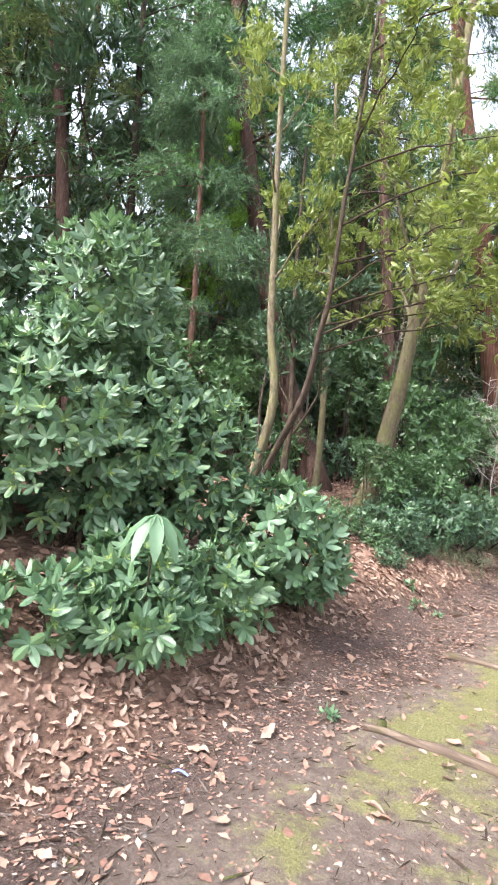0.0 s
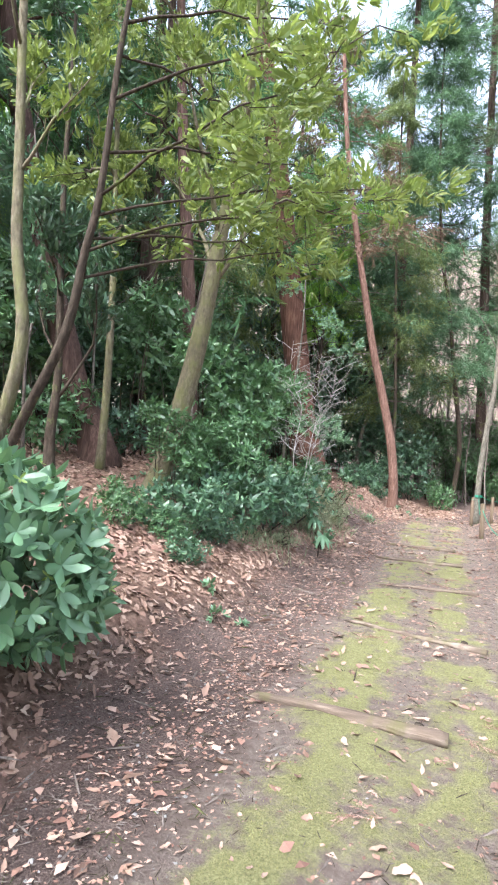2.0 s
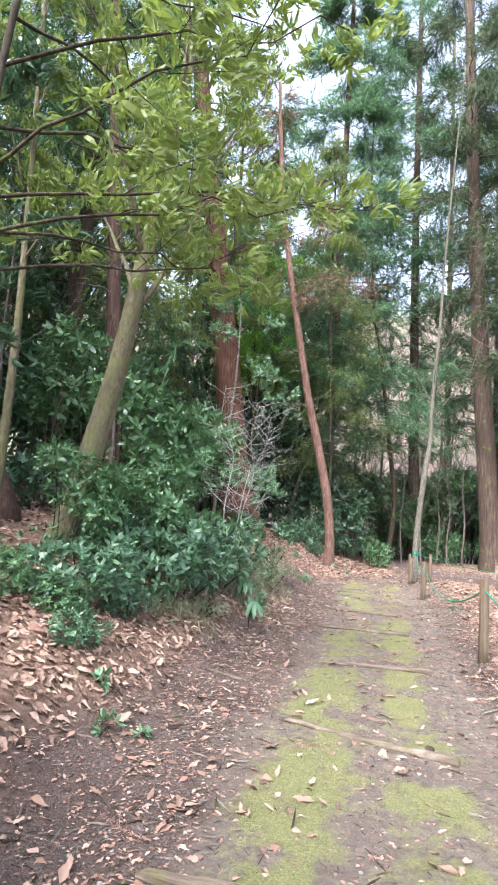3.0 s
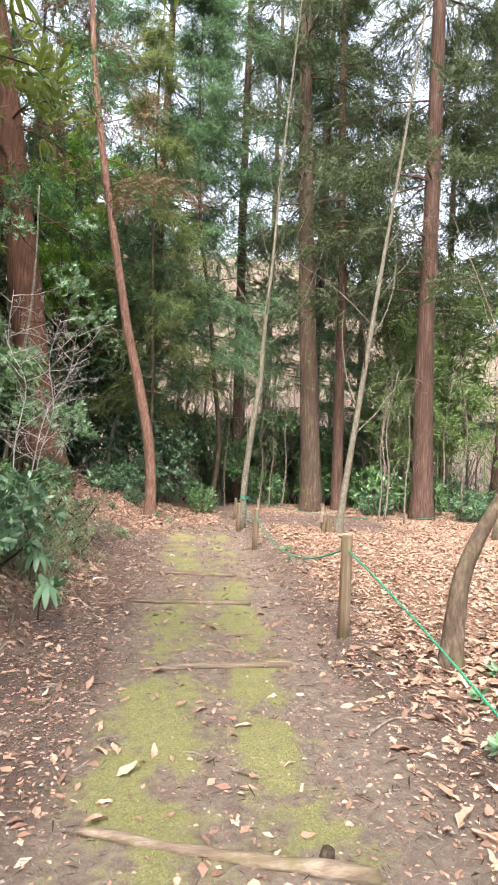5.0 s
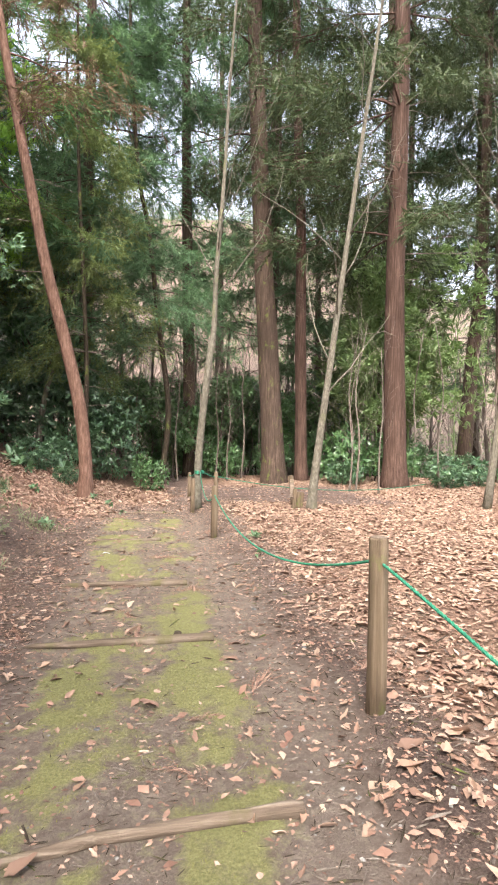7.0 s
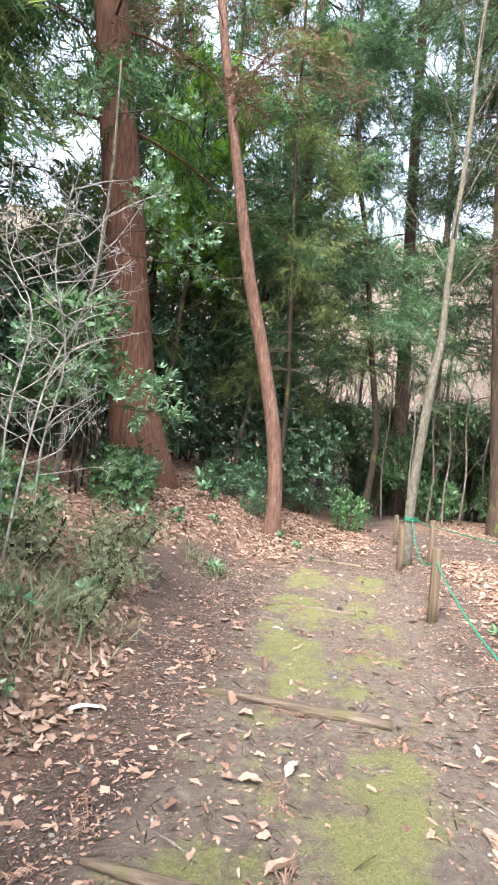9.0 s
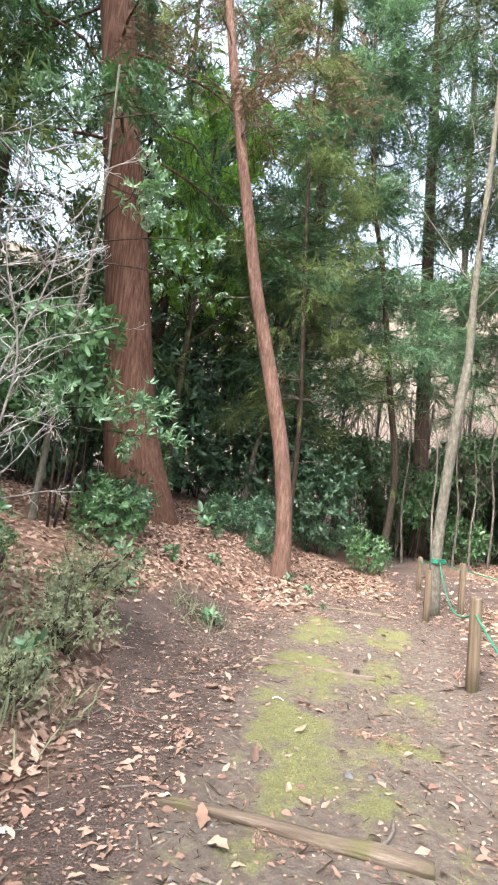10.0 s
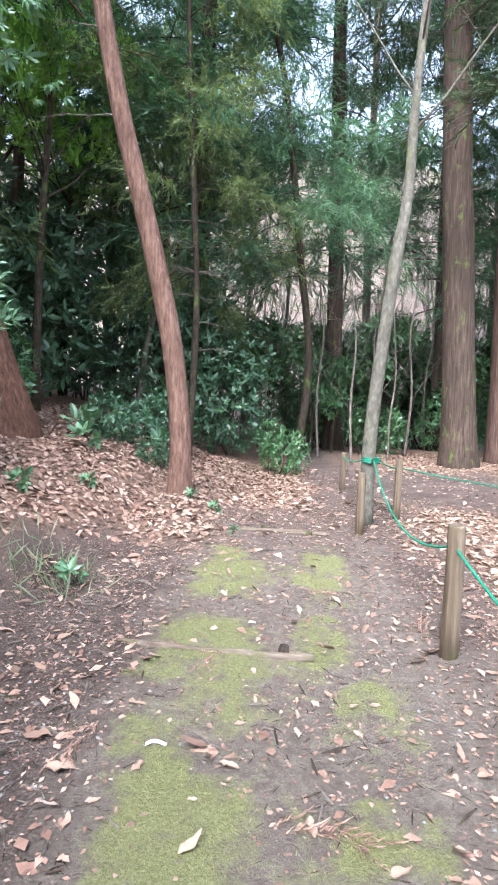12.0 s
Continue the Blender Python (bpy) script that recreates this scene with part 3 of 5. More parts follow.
def build_ground():
    def axis(fine0, fine1, step, far):
        a, v = list(np.arange(fine0, fine1, step)), step
        lo, hi = fine0, a[-1]
        while hi < far:
            v *= 1.22
            hi, lo = hi + v, lo - v
            a.append(hi)
            a.insert(0, lo)
        return a
    xs, ys = axis(-4.5, 5.0, 0.075, 420), axis(0.5, 19.0, 0.075, 420)
    verts = [(x, y, height(x, y)) for y in ys for x in xs]
    w = len(xs)
    faces = [(j * w + i, j * w + i + 1, (j + 1) * w + i + 1, (j + 1) * w + i) for j in range(len(ys) - 1) for i in range(w - 1)]
    cover = []
    out = []
    for x, y, z in verts:
        m, l, p = moss_amount(x, y), mould_amount(x, y), path_amount(x, y)
        cover += [m, l, p, 1.0]
        out.append((x, y, z + 0.012 * m))
    me = mesh_of("ground", out, faces, EARTH, True)
    me.color_attributes.new("cover", "FLOAT_COLOR", "POINT").data.foreach_set("color", cover)
    return tagged(new("ground", me), "brown forest earth with mossy path and leaf mould", "ground", kind="structure")


ground = build_ground()


# ---- log steps across the path ----
def log_step(a, b, r, bend, seed, pegs=()):
    rng = np.random.default_rng(seed)
    mid = ((a[0] + b[0]) / 2, (a[1] + b[1]) / 2)
    t = thing("log_step", on_ground(*mid), "weathered grey-brown wooden log laid across the path", "log step", "log steps of the path")
    o = Vector(t.location)
    p0, p1 = Vector(on_ground(*a)), Vector(on_ground(*b))
    line = spline([p0 - o + Vector((0, 0, r * 0.35)), p0.lerp(p1, 0.35) - o + Vector((0, bend, r * 0.5)), p0.lerp(p1, 0.7) - o + Vector((0, bend * 0.6, r * 0.45)), p1 - o + Vector((0, 0, r * 0.55))], 8)
    n = len(line)
    rad = [r * (0.5 + 0.5 * i / (n - 1)) for i in range(n)]
    rad[0] *= 0.5
    rad[-1] *= 0.88
    v, f = tube(line, rad, 12, 0.15, seed)
    shaken = []
    for q in v:
        k = Vector((q.x * 5 + seed * 3.1, q.y * 14, q.z * 14))
        shaken.append(q + Vector((0.25 * noise.noise(k * 4), noise.noise(k), noise.noise(k + Vector((9, 0, 0))))) * r * 0.3)
    part_mesh("log", mesh_of("log", shaken, f, LOG_WOOD, True), t)
    for share, side in pegs:
        q = p0.lerp(p1, share) - o
        q.y += side * (r + 0.03)
        pl = [q + Vector((0, 0, -0.08)), q + Vector((0.004, 0, 0.02)), q + Vector((0.008, 0, 0.05))]
        part_mesh("peg", mesh_of("peg", *tube(pl, [0.033, 0.032, 0.026], 9, 0.1, seed), BROWN_BARK, True), t, "dark stubby wooden peg")
    return t


log_step((-1.5, 3.08), (-0.33, 3.18), 0.042, 0.02, 1, ((0.86, 1), (0.06, 1)))
log_step((-1.68, 4.87), (-0.53, 4.81), 0.05, 0.03, 2, ((0.86, 1),))
log_step((-1.39, 6.82), (-0.22, 6.51), 0.036, -0.02, 3, ((0.85, 1),))
log_step((-1.3, 8.56), (-0.16, 8.66), 0.036, 0.03, 4)
log_step((-1.58, 10.58), (-0.28, 10.54), 0.042, -0.02, 5, ((0.8, 1),))
log_step((-1.57, 12.12), (-0.36, 12.06), 0.04, 0.02, 6, ((0.8, 1),))
log_step((-1.7, 14.6), (-0.55, 14.47), 0.032, -0.04, 7, ((0.85, 1),))
log_step((-1.2, 17.42), (-0.22, 17.32), 0.03, 0.02, 8, ((0.3, 1), (0.8, -1)))


# ---- posts and rope ----
POSTS = [((0.41, 9.27), 0.9, 0.052), ((0.22, 14.6), 0.76, 0.05), ((0.68, 18.1), 0.72, 0.045), ((0.29, 20.25), 0.6, 0.045), ((0.14, 17.45), 0.68, 0.045)]


def rope_post(at, tall, r, seed):
    t = thing("rope_post", on_ground(*at), "round weathered brown wooden post of the rope fence", "post", "posts along the path")
    line = [Vector((0, 0, -0.2)), Vector((0.004, 0, 0.2)), Vector((0.008, 0.003, tall * 0.6)), Vector((0.006, 0.004, tall - 0.012)), Vector((0.006, 0.004, tall))]
    v, f = tube(line, [r * 1.03, r * 1.02, r, r * 0.98, r * 0.9], 16, 0.03, seed)
    part_mesh("shaft", mesh_of("shaft", v, f, POST_WOOD, True), t)
    lid = [Vector((0.006, 0.004, tall - 0.004)), Vector((0.006, 0.004, tall + 0.004))]
    part_mesh("end_grain", mesh_of("end_grain", *tube(lid, [r * 0.88, r * 0.8], 16), LOG_WOOD), t, "pale sawn top of the post")
    return t


for i, (at, tall, r) in enumerate(POSTS):
    rope_post(at, tall, r, i)


def post_top(i, drop=0.13):
    (x, y), tall, r = POSTS[i]
    return Vector((x, y, height(x, y) + tall - drop))


def rope(a, b, sag, r=0.0088, label="slack green twisted rope between posts"):
    a, b = Vector(a), Vector(b)
    n = max(12, int((b - a).length / 0.012))
    t = thing("rope", a, label, "rope", "rope along the path")
    for strand in range(3):
        line = []
        for i in range(n + 1):
            s = i / n
            p = (b - a) * s + Vector((0, 0, -sag * 4 * s * (1 - s)))
            w = 2 * math.pi * (s * (b - a).length / 0.075 + strand / 3)
            side = Vector((0, 0, 1)).cross(b - a).normalized()
            line.append(p + side * (math.cos(w) * r * 0.55) + Vector((0, 0, math.sin(w) * r * 0.55)))
        part_mesh("strand", mesh_of("strand", *tube(line, [r * 0.55] * (n + 1), 5), ROPE, True), t)
    return t


def rope_knot(at, r, turns=2):
    t = thing("rope_knot", at, "green rope wound round a post", "rope", "rope along the path")
    line = [Vector((math.cos(k * 0.45) * r, math.sin(k * 0.45) * r, k * 0.45 / (2 * math.pi) * 0.022)) for k in range(int(turns * 14))]
    part_mesh("winding", mesh_of("winding", *tube(line, [0.012] * len(line), 6), ROPE, True), t)


TIE = Vector((0.29, 17.78, 0.78))
rope(post_top(0) + Vector((0, 0.05, 0)), post_top(1) + Vector((0, -0.05, 0)), 0.34)
rope(post_top(0, 0.13) + Vector((0.01, -0.05, 0)), (0.8, 6.9, 0.075), -0.04)
rope(post_top(1) + Vector((0, 0.05, 0)), TIE + Vector((0.02, -0.1, 0)), 0.28)
rope(TIE + Vector((0.1, 0.05, 0.02)), post_top(2, 0.1), 0.03)
rope(post_top(3, 0.06), TIE + Vector((-0.05, 0.12, 0.02)), 0.06)
rope(post_top(2, 0.1) + Vector((0.05, 0, 0)), (6.2, 19.3, 0.42), 0.22)
rope_knot(TIE - Vector((-0.02, -0.1, 0.03)), 0.095, 3)

# ---- named trees ----
conifer("cedar_tree", "massive red-brown cedar with fibrous bark on the bank", (-4.62, 18.55, 0.85), [(-0.08, 0, 0.5), (-0.42, 0, 2.1), (-0.9, 0, 5.3), (-1.72, 0, 10.2), (-2.7, 0, 16), (-3.9, 0, 28)], 0.45, 0.12, BIG_BARK, CEDAR_GREEN, 34, 6.0, 4.2, 80, 0.55, 6, 20, 1, 1.6)
conifer("young_cedar_tree", "slender leaning cedar with peeling pinkish bark", on_ground(-2.03, 18.45), [(0, 0, 0.8), (-0.15, -0.02, 2.0), (-0.45, -0.05, 3.3), (-0.78, -0.1, 4.6), (-1.05, -0.1, 5.9), (-1.4, 0, 7.6), (-1.75, 0, 9.5), (-2.1, 0, 12), (-2.4, 0, 15.5)], 0.14, 0.05, RED_BARK, BROWN_NEEDLE, 22, 7.4, 2.6, 40, 0.38, 16, 14, 2, 1.35)
conifer("cedar_tree", "tall dark cedar trunk beside the dirt clearing", (3.4, 24.1, -0.05), [(-0.12, 0, 2), (-0.25, 0, 4), (-0.5, 0, 7.8), (-0.75, 0, 12.5), (-1, 0, 18), (-1.4, 0, 31)], 0.37, 0.12, DARK_BARK, CEDAR_DARK, 34, 9.0, 4.0, 80, 0.52, 34, 16, 3, 1.35)
conifer("cedar_tree", "slimmer reddish cedar growing beside a larger one", (4.61, 25.1, -0.08), [(-0.05, 0, 2.5), (-0.1, 0, 5.2), (-0.15, 0, 9.2), (-0.4, 0, 15.4), (-0.6, 0, 28)], 0.22, 0.08, CEDAR_BARK, CEDAR_DARK, 26, 9.4, 3.2, 72, 0.52, 26, 12, 4, 1.4)
conifer("cedar_tree", "tall reddish cedar with a flared mossless foot", (6.97, 22.65, -0.02), [(-0.05, 0, 2.5), (-0.1, 0, 6.6), (0, 0, 12), (0.1, 0, 32)], 0.35, 0.1, CEDAR_BARK, CEDAR_DARK, 42, 7.2, 4.8, 115, 0.62, 30, 16, 5, 1.5)
conifer("cedar_tree", "dark mossy cedar standing beyond the leaf litter", on_ground(13.47, 29.3), [(0.25, 0, 3), (0.5, 0, 6.2), (0.9, 0, 10.8), (1.2, 0, 30)], 0.34, 0.1, DARK_BARK, CEDAR_DARK, 34, 8.0, 5.0, 95, 0.6, 14, 12, 6)
conifer("cedar_tree", "tall brown cedar whose foot curves up the slope", on_ground(-6.1, 9.5), [(-0.2, 0, 0.4), (-0.65, 0, 1.25), (-1.0, 0, 2.2), (-1.5, 0, 3.5), (-2.0, 0, 5.2), (-2.6, 0, 7.4), (-3.6, 0, 12), (-4.5, 0, 18)], 0.25, 0.08, CEDAR_BARK, CEDAR_GREEN, 22, 6.0, 3.5, 55, 0.45, 8, 14, 7, 1.5)
conifer("cedar_tree", "reddish cedar trunk half hidden by foliage", on_ground(-6.2, 13), [(-0.1, 0, 2), (-0.45, 0, 5.4), (-0.7, 0, 7.5), (-1.2, 0, 13), (-1.5, 0, 17)], 0.19, 0.06, CEDAR_BARK, CEDAR_GREEN, 18, 6.5, 3.2, 55, 0.45, 6, 12, 8)
conifer("cedar_tree", "reddish cedar with tangled dead lower branches", on_ground(-9.75, 6.0), [(-0.1, 0, 0.8), (-0.2, 0, 1.7), (-0.85, 0, 3.5), (-1.75, 0, 7.3), (-2.9, 0, 10.6), (-4, 0, 15)], 0.18, 0.06, CEDAR_BARK, OLIVE_GREEN, 18, 4.5, 3.0, 55, 0.45, 14, 12, 9)
conifer("young_cypress_tree", "young cypress with dark stem and feathery green branches", on_ground(-0.34, 24.4), [(0.25, 0, 2.26), (-0.06, 0, 4.9), (-0.45, 0, 8.1), (-0.8, 0, 10), (-1.1, 0, 14), (-1.2, 0, 20)], 0.1, 0.03, BROWN_BARK, CYPRESS_GREEN, 54, 3.8, 2.9, 70, 0.46, 8, 8, 11, 1.3)
conifer("young_cypress_tree", "young cypress with thin olive-green drooping sprays", on_ground(-2.5, 22.0), [(0.1, 0, 2.5), (0.0, 0, 5.0), (-0.2, 0, 9.0), (-0.3, 0, 15.5)], 0.07, 0.025, BROWN_BARK, OLIVE_GREEN, 40, 2.8, 2.1, 60, 0.42, 22, 8, 12, 1.3)
conifer("young_cypress_tree", "bright green young cypress on the wooded bank", on_ground(-8.3, 7.6), [(0.1, 0, 2.5), (0.0, 0, 5.0), (-0.3, 0, 9.0)], 0.09, 0.03, RED_BARK, CYPRESS_GREEN, 26, 2.5, 2.3, 70, 0.42, 4, 8, 13, 1.3)
tall_cypress = conifer("cypress_tree", "tall cypress with a feathery blue-green crown behind shrubs", on_ground(0.95, 28), [(-0.1, 0, 3), (-0.2, 0, 7), (-0.4, 0, 16), (-0.5, 0, 34)], 0.25, 0.08, DARK_BARK, CYPRESS_GREEN, 62, 5.0, 4.2, 96, 0.66, 12, 12, 14, cap=33)

broadleaf("bare_tree", "slender pale leafless tree tied with green rope", on_ground(0.27, 17.9), [(0.03, 0, 1.2), (0.19, 0, 2.9), (0.3, 0, 3.75), (0.34, 0, 5), (0.48, 0, 7), (0.58, 0, 9.2), (0.85, 0, 13), (1.0, 0, 15)], 0.09, 0.008, PALE_BARK, MID_LEAF, 14, 2, 0.26, 0.55, 0.42, 0, seed=21, spread=0.6)
broadleaf("bare_tree", "pale leafless tree leaning over the leaf litter", on_ground(2.56, 17.34), [(0.1, 0, 0.9), (0.46, 0, 3.66), (0.9, 0, 7), (1.47, 0, 11.2), (1.9, 0, 15)], 0.1, 0.008, PALE_BARK, MID_LEAF, 16, 2, 0.26, 0.4, 0.3, 0, seed=22, spread=0.8)
broadleaf("bare_tree", "thin dark leafless tree with forked stems", on_ground(6.38, 17.08), [(0.36, 0, 2.43), (0.75, 0, 4.26), (0.5, 0, 6.3), (0.7, 0, 9), (0.9, 0, 12)], 0.085, 0.006, PALE_BARK, MID_LEAF, 16, 2, 0.35, 0.5, 0.35, 0, seed=23)
broadleaf("bare_tree", "grey leafless tree leaning at the edge of the clearing", on_ground(6.42, 16.07), [(0.39, 0, 2.1), (0.9, 0, 4.5), (1.5, 0, 8), (1.8, 0, 12)], 0.12, 0.006, PALE_BARK, MID_LEAF, 16, 2, 0.35, 0.5, 0.4, 0, seed=24)
broadleaf("leaning_tree", "rough-barked tree leaning away beside the rope", on_ground(1.06, 8.57), [(0.04, 0, 0.4), (0.1, 0, 0.74), (0.27, 0, 1.11), (0.48, 0, 1.46), (1.0, 0, 2.4), (1.6, 0.2, 3.8), (2.3, 0.5, 6), (2.8, 0.8, 9)], 0.085, 0.006, GREY_BARK, MID_LEAF, 14, 2, 0.4, 0.5, 0.5, 0, seed=25)
broadleaf("pale_tree", "slender pale mossy tree with a bent foot", on_ground(-4.78, 5.6), [(0.2, 0, 0.5), (0.42, 0, 1.46), (0.27, 0, 2.4), (0.22, 0, 3.3), (0.12, 0, 5.1), (0.0, 0, 9)], 0.075, 0.03, MOSSY_BARK, YELLOW_LEAF, 6, 2, 0.25, 0.5, 0.6, 2, 0.13, seed=26)
broadleaf("thin_tree", "thin straight mossy sapling on the bank", on_ground(-5.8, 9.0), [(0.03, 0, 1.2), (0, 0, 3), (-0.1, 0, 5), (-0.3, 0, 8.5)], 0.075, 0.03, MOSSY_BARK, YELLOW_LEAF, 6, 2, 0.25, 0.5, 0.55, 3, 0.13, seed=27)
broadleaf("mossy_tree", "thick leaning tree with pale mossy bark", on_ground(-4.72, 8.8), [(0.26, 0, 0.66), (0.52, 0, 1.75), (0.66, 0, 2.5), (0.82, 0, 3.6), (1.02, 0, 4.8), (1.2, 0, 6.5), (1.6, 0, 11)], 0.175, 0.06, MOSSY_BARK, YELLOW_LEAF, 9, 2, 0.3, 0.45, 0.45, 3, 0.14, seed=28)
broadleaf("dark_stem_tree", "short dark crooked tree among the saplings", on_ground(-5.0, 6.9), [(-0.05, 0, 0.6), (0.0, 0, 1.4), (-0.2, 0.1, 3.5), (-0.3, 0.2, 6)], 0.075, 0.02, BROWN_BARK, DARK_LEAF, 8, 2, 0.35, 0.4, 0.4, 4, 0.14, seed=29)
broadleaf("crooked_tree", "pale crooked sapling leaning behind the cedar", on_ground(-4.1, 24.4), [(0.24, 0, 2.0), (1.07, 0, 4.3), (1.8, 0, 7)], 0.1, 0.03, PALE_BARK, MID_LEAF, 6, 2, 0.3, 0.4, 0.5, 1, 0.14, seed=30)


def yellow_tree():
    """The brown sapling whose yellow-green boughs hang over the path."""
    rng = np.random.default_rng(31)
    at = on_ground(-4.55, 5.6)
    tree = thing("yellow_leaf_tree", at, "dark curved sapling with yellow-green leaves on long boughs", "tree")
    sm = spline([(0, 0, -0.2), (0.15, 0, 0.55), (0.66, 0, 1.55), (0.82, 0, 2.3), (0.94, 0, 2.85), (1.02, 0, 3.9), (1.12, 0, 4.7), (1.25, 0.1, 6.5)], 5)
    n = len(sm)
    part_mesh("trunk", mesh_of("trunk", *tube(sm, [0.052 - 0.036 * i / (n - 1) for i in range(n)], 10, 0.08), BROWN_BARK, True), tree)
    tips = []
    boughs = [(0.38, 0.8, 2.7, 0.5), (0.43, 0.35, 2.8, 0.42), (0.46, 1.1, 2.6, 0.4), (0.52, 0.65, 2.8, 0.5), (0.56, -0.1, 2.2, 0.5), (0.62, 0.9, 2.6, 0.45), (0.68, 0.3, 2.6, 0.5), (0.74, 1.4, 2.2, 0.5), (0.8, 0.7, 2.2, 0.55), (0.85, -0.6, 1.6, 0.6), (0.9, 2.2, 1.5, 0.6), (0.6, 2.4, 1.6, 0.5), (0.95, 0.4, 1.6, 0.7)]
    for t, az, l, rise in boughs:
        ln = limb_line(along(sm, t), az, l, rise, rise * 0.55, rng, 0.04, 8)
        pieces, ends = branching(ln, 0.016, 0.004, rng, 2, 8, 0.32, 0.7, 0.05, 0.3, 5)
        part_mesh("bough", mesh_of("bough", *join(pieces), BROWN_BARK, True), tree)
        tips += ends
    add_leaves(tree, tips, 1, 0.135, YELLOW_LEAF, rng, SPRAY, 0.5)


yellow_tree()


def overhanging_tree():
    """The evergreen on the bank whose level boughs reach out in front of the massive cedar."""
    rng = np.random.default_rng(32)
    tree = thing("overhanging_tree", on_ground(-4.75, 15.6), "slim evergreen tree with glossy leaves on level boughs", "tree")
    sm = spline([(0, 0, -0.2), (0.08, 0.0, 0.8), (0.12, 0.03, 1.8), (0.3, 0.1, 3.2), (0.35, 0.15, 4.6), (0.3, 0.2, 6.2)], 5)
    n = len(sm)
    part_mesh("trunk", mesh_of("trunk", *tube(sm, [0.05 - 0.036 * i / (n - 1) for i in range(n)], 9, 0.08), PALE_BARK, True), tree)
    tips = []
    for t, az, l, rise in ((0.28, 0.25, 1.5, 0.05), (0.32, -0.3, 1.5, 0.1), (0.36, 0.6, 1.4, 0.1), (0.34, -0.9, 1.3, 0.0), (0.4, -1.6, 1.2, 0.1), (0.3, -2.4, 1.1, 0.05), (0.62, 0.5, 1.7, 0.12), (0.66, 0.1, 1.5, 0.15), (0.7, -0.6, 1.4, 0.2), (0.78, 1.2, 1.2, 0.2), (0.82, -1.8, 1.2, 0.25), (0.9, 0.3, 1.1, 0.3), (0.95, 2.6, 1.0, 0.4)):
        ln = limb_line(along(sm, t), az, l, rise, 0.12, rng, 0.04, 6)
        pieces, ends = branching(ln, 0.012, 0.003, rng, 1, 9, 0.34, 0.6, 0.08, 0.35, 5)
        part_mesh("bough", mesh_of("bough", *join(pieces), BROWN_BARK, True), tree)
        tips += ends
    add_leaves(tree, tips, 2, 0.13, GLOSSY_LEAF, rng, lite_whorl(6, np.random.default_rng(33), 0.3, 0.3, 0.25), 0.5)


overhanging_tree()


# ---- shrubs ----
shrub("evergreen_shrub", "large glossy evergreen shrub with yellow-green shoot tips", on_ground(-3.9, 2.6), [((-0.25, 0.0, 1.0), (1.1, 1.2, 0.9)), ((-0.1, 0.1, 2.0), (0.6, 0.62, 0.8)), ((-0.9, -0.9, 1.15), (0.85, 0.8, 0.95)), ((0.35, 0.65, 0.8), (0.75, 0.65, 0.7))], 3000, 0.115, GLOSSY_LEAF, 41, 9, bud=BUD_GREEN, shape=WHORLS)
shrub("evergreen_shrub", "low lobe of a glossy evergreen shrub beside the path", on_ground(-2.75, 3.75), [((0, 0, 0.6), (0.55, 0.6, 0.5)), ((0.1, 0.3, 0.42), (0.4, 0.4, 0.35))], 420, 0.115, GLOSSY_LEAF, 42, 4, bud=BUD_GREEN, shape=WHORLS, singles=48)
shrub("evergreen_shrub", "low glossy evergreen leaves spreading over fallen leaves", on_ground(-2.7, 2.3), [((0, 0, 0.2), (0.42, 0.4, 0.28)), ((0.05, 0.75, 0.3), (0.35, 0.4, 0.32)), ((-0.35, -0.55, 0.22), (0.42, 0.35, 0.26)), ((-0.3, 0.2, 0.4), (0.4, 0.5, 0.3))], 560, 0.115, GLOSSY_LEAF, 43, 5, bud=BUD_GREEN, shape=WHORLS)

low_a = shrub("undergrowth_shrub", "dark green glossy undergrowth bush on the bank", on_ground(-3.25, 8.4), [((0, 0, 0.35), (0.6, 0.6, 0.4)), ((0.3, 0.4, 0.5), (0.4, 0.4, 0.35)), ((-0.4, -0.1, 0.5), (0.45, 0.4, 0.4))], 300, 0.12, DARK_LEAF, 44, 5, group="undergrowth on the bank")
low_b = shrub("undergrowth_shrub", "mid-green leafy undergrowth bush on the bank", on_ground(-3.5, 9.6), [((0, 0, 0.5), (0.6, 0.6, 0.5)), ((0.2, -0.3, 0.8), (0.4, 0.4, 0.4))], 300, 0.12, MID_LEAF, 45, 5, group="undergrowth on the bank")
tall_a = shrub("tall_shrub", "tall dark evergreen shrub in the undergrowth", on_ground(-4.6, 25.5), [((0, 0, 1.2), (1.2, 1.2, 1.2)), ((0.4, 0.2, 2.4), (0.9, 0.9, 1.0)), ((-0.6, 0.1, 2.0), (0.9, 0.8, 1.1))], 720, 0.2, DARK_LEAF, 46, 8, group="tall shrubs in the wood")
tall_b = shrub("tall_shrub", "tall mid-green shrub with airy leafage", on_ground(-4.2, 10.4), [((0, 0, 1.7), (0.7, 0.7, 0.5)), ((0.4, 0.3, 2.1), (0.6, 0.5, 0.4)), ((-0.4, -0.3, 2.4), (0.6, 0.6, 0.4)), ((0.5, -0.2, 1.3), (0.5, 0.5, 0.35))], 480, 0.16, MID_LEAF, 47, 7, group="tall shrubs in the wood", fill=0.8)


def spread_copies(ob, spots, seed):
    rng = np.random.default_rng(seed)
    for x, y, s in spots:
        m = pose(x, y, height(x, y) - 0.03, 0, 0, rng.uniform(0, 360))
        copy_thing(ob, m @ Matrix.Diagonal((s, s, s * rng.uniform(0.85, 1.15), 1)))


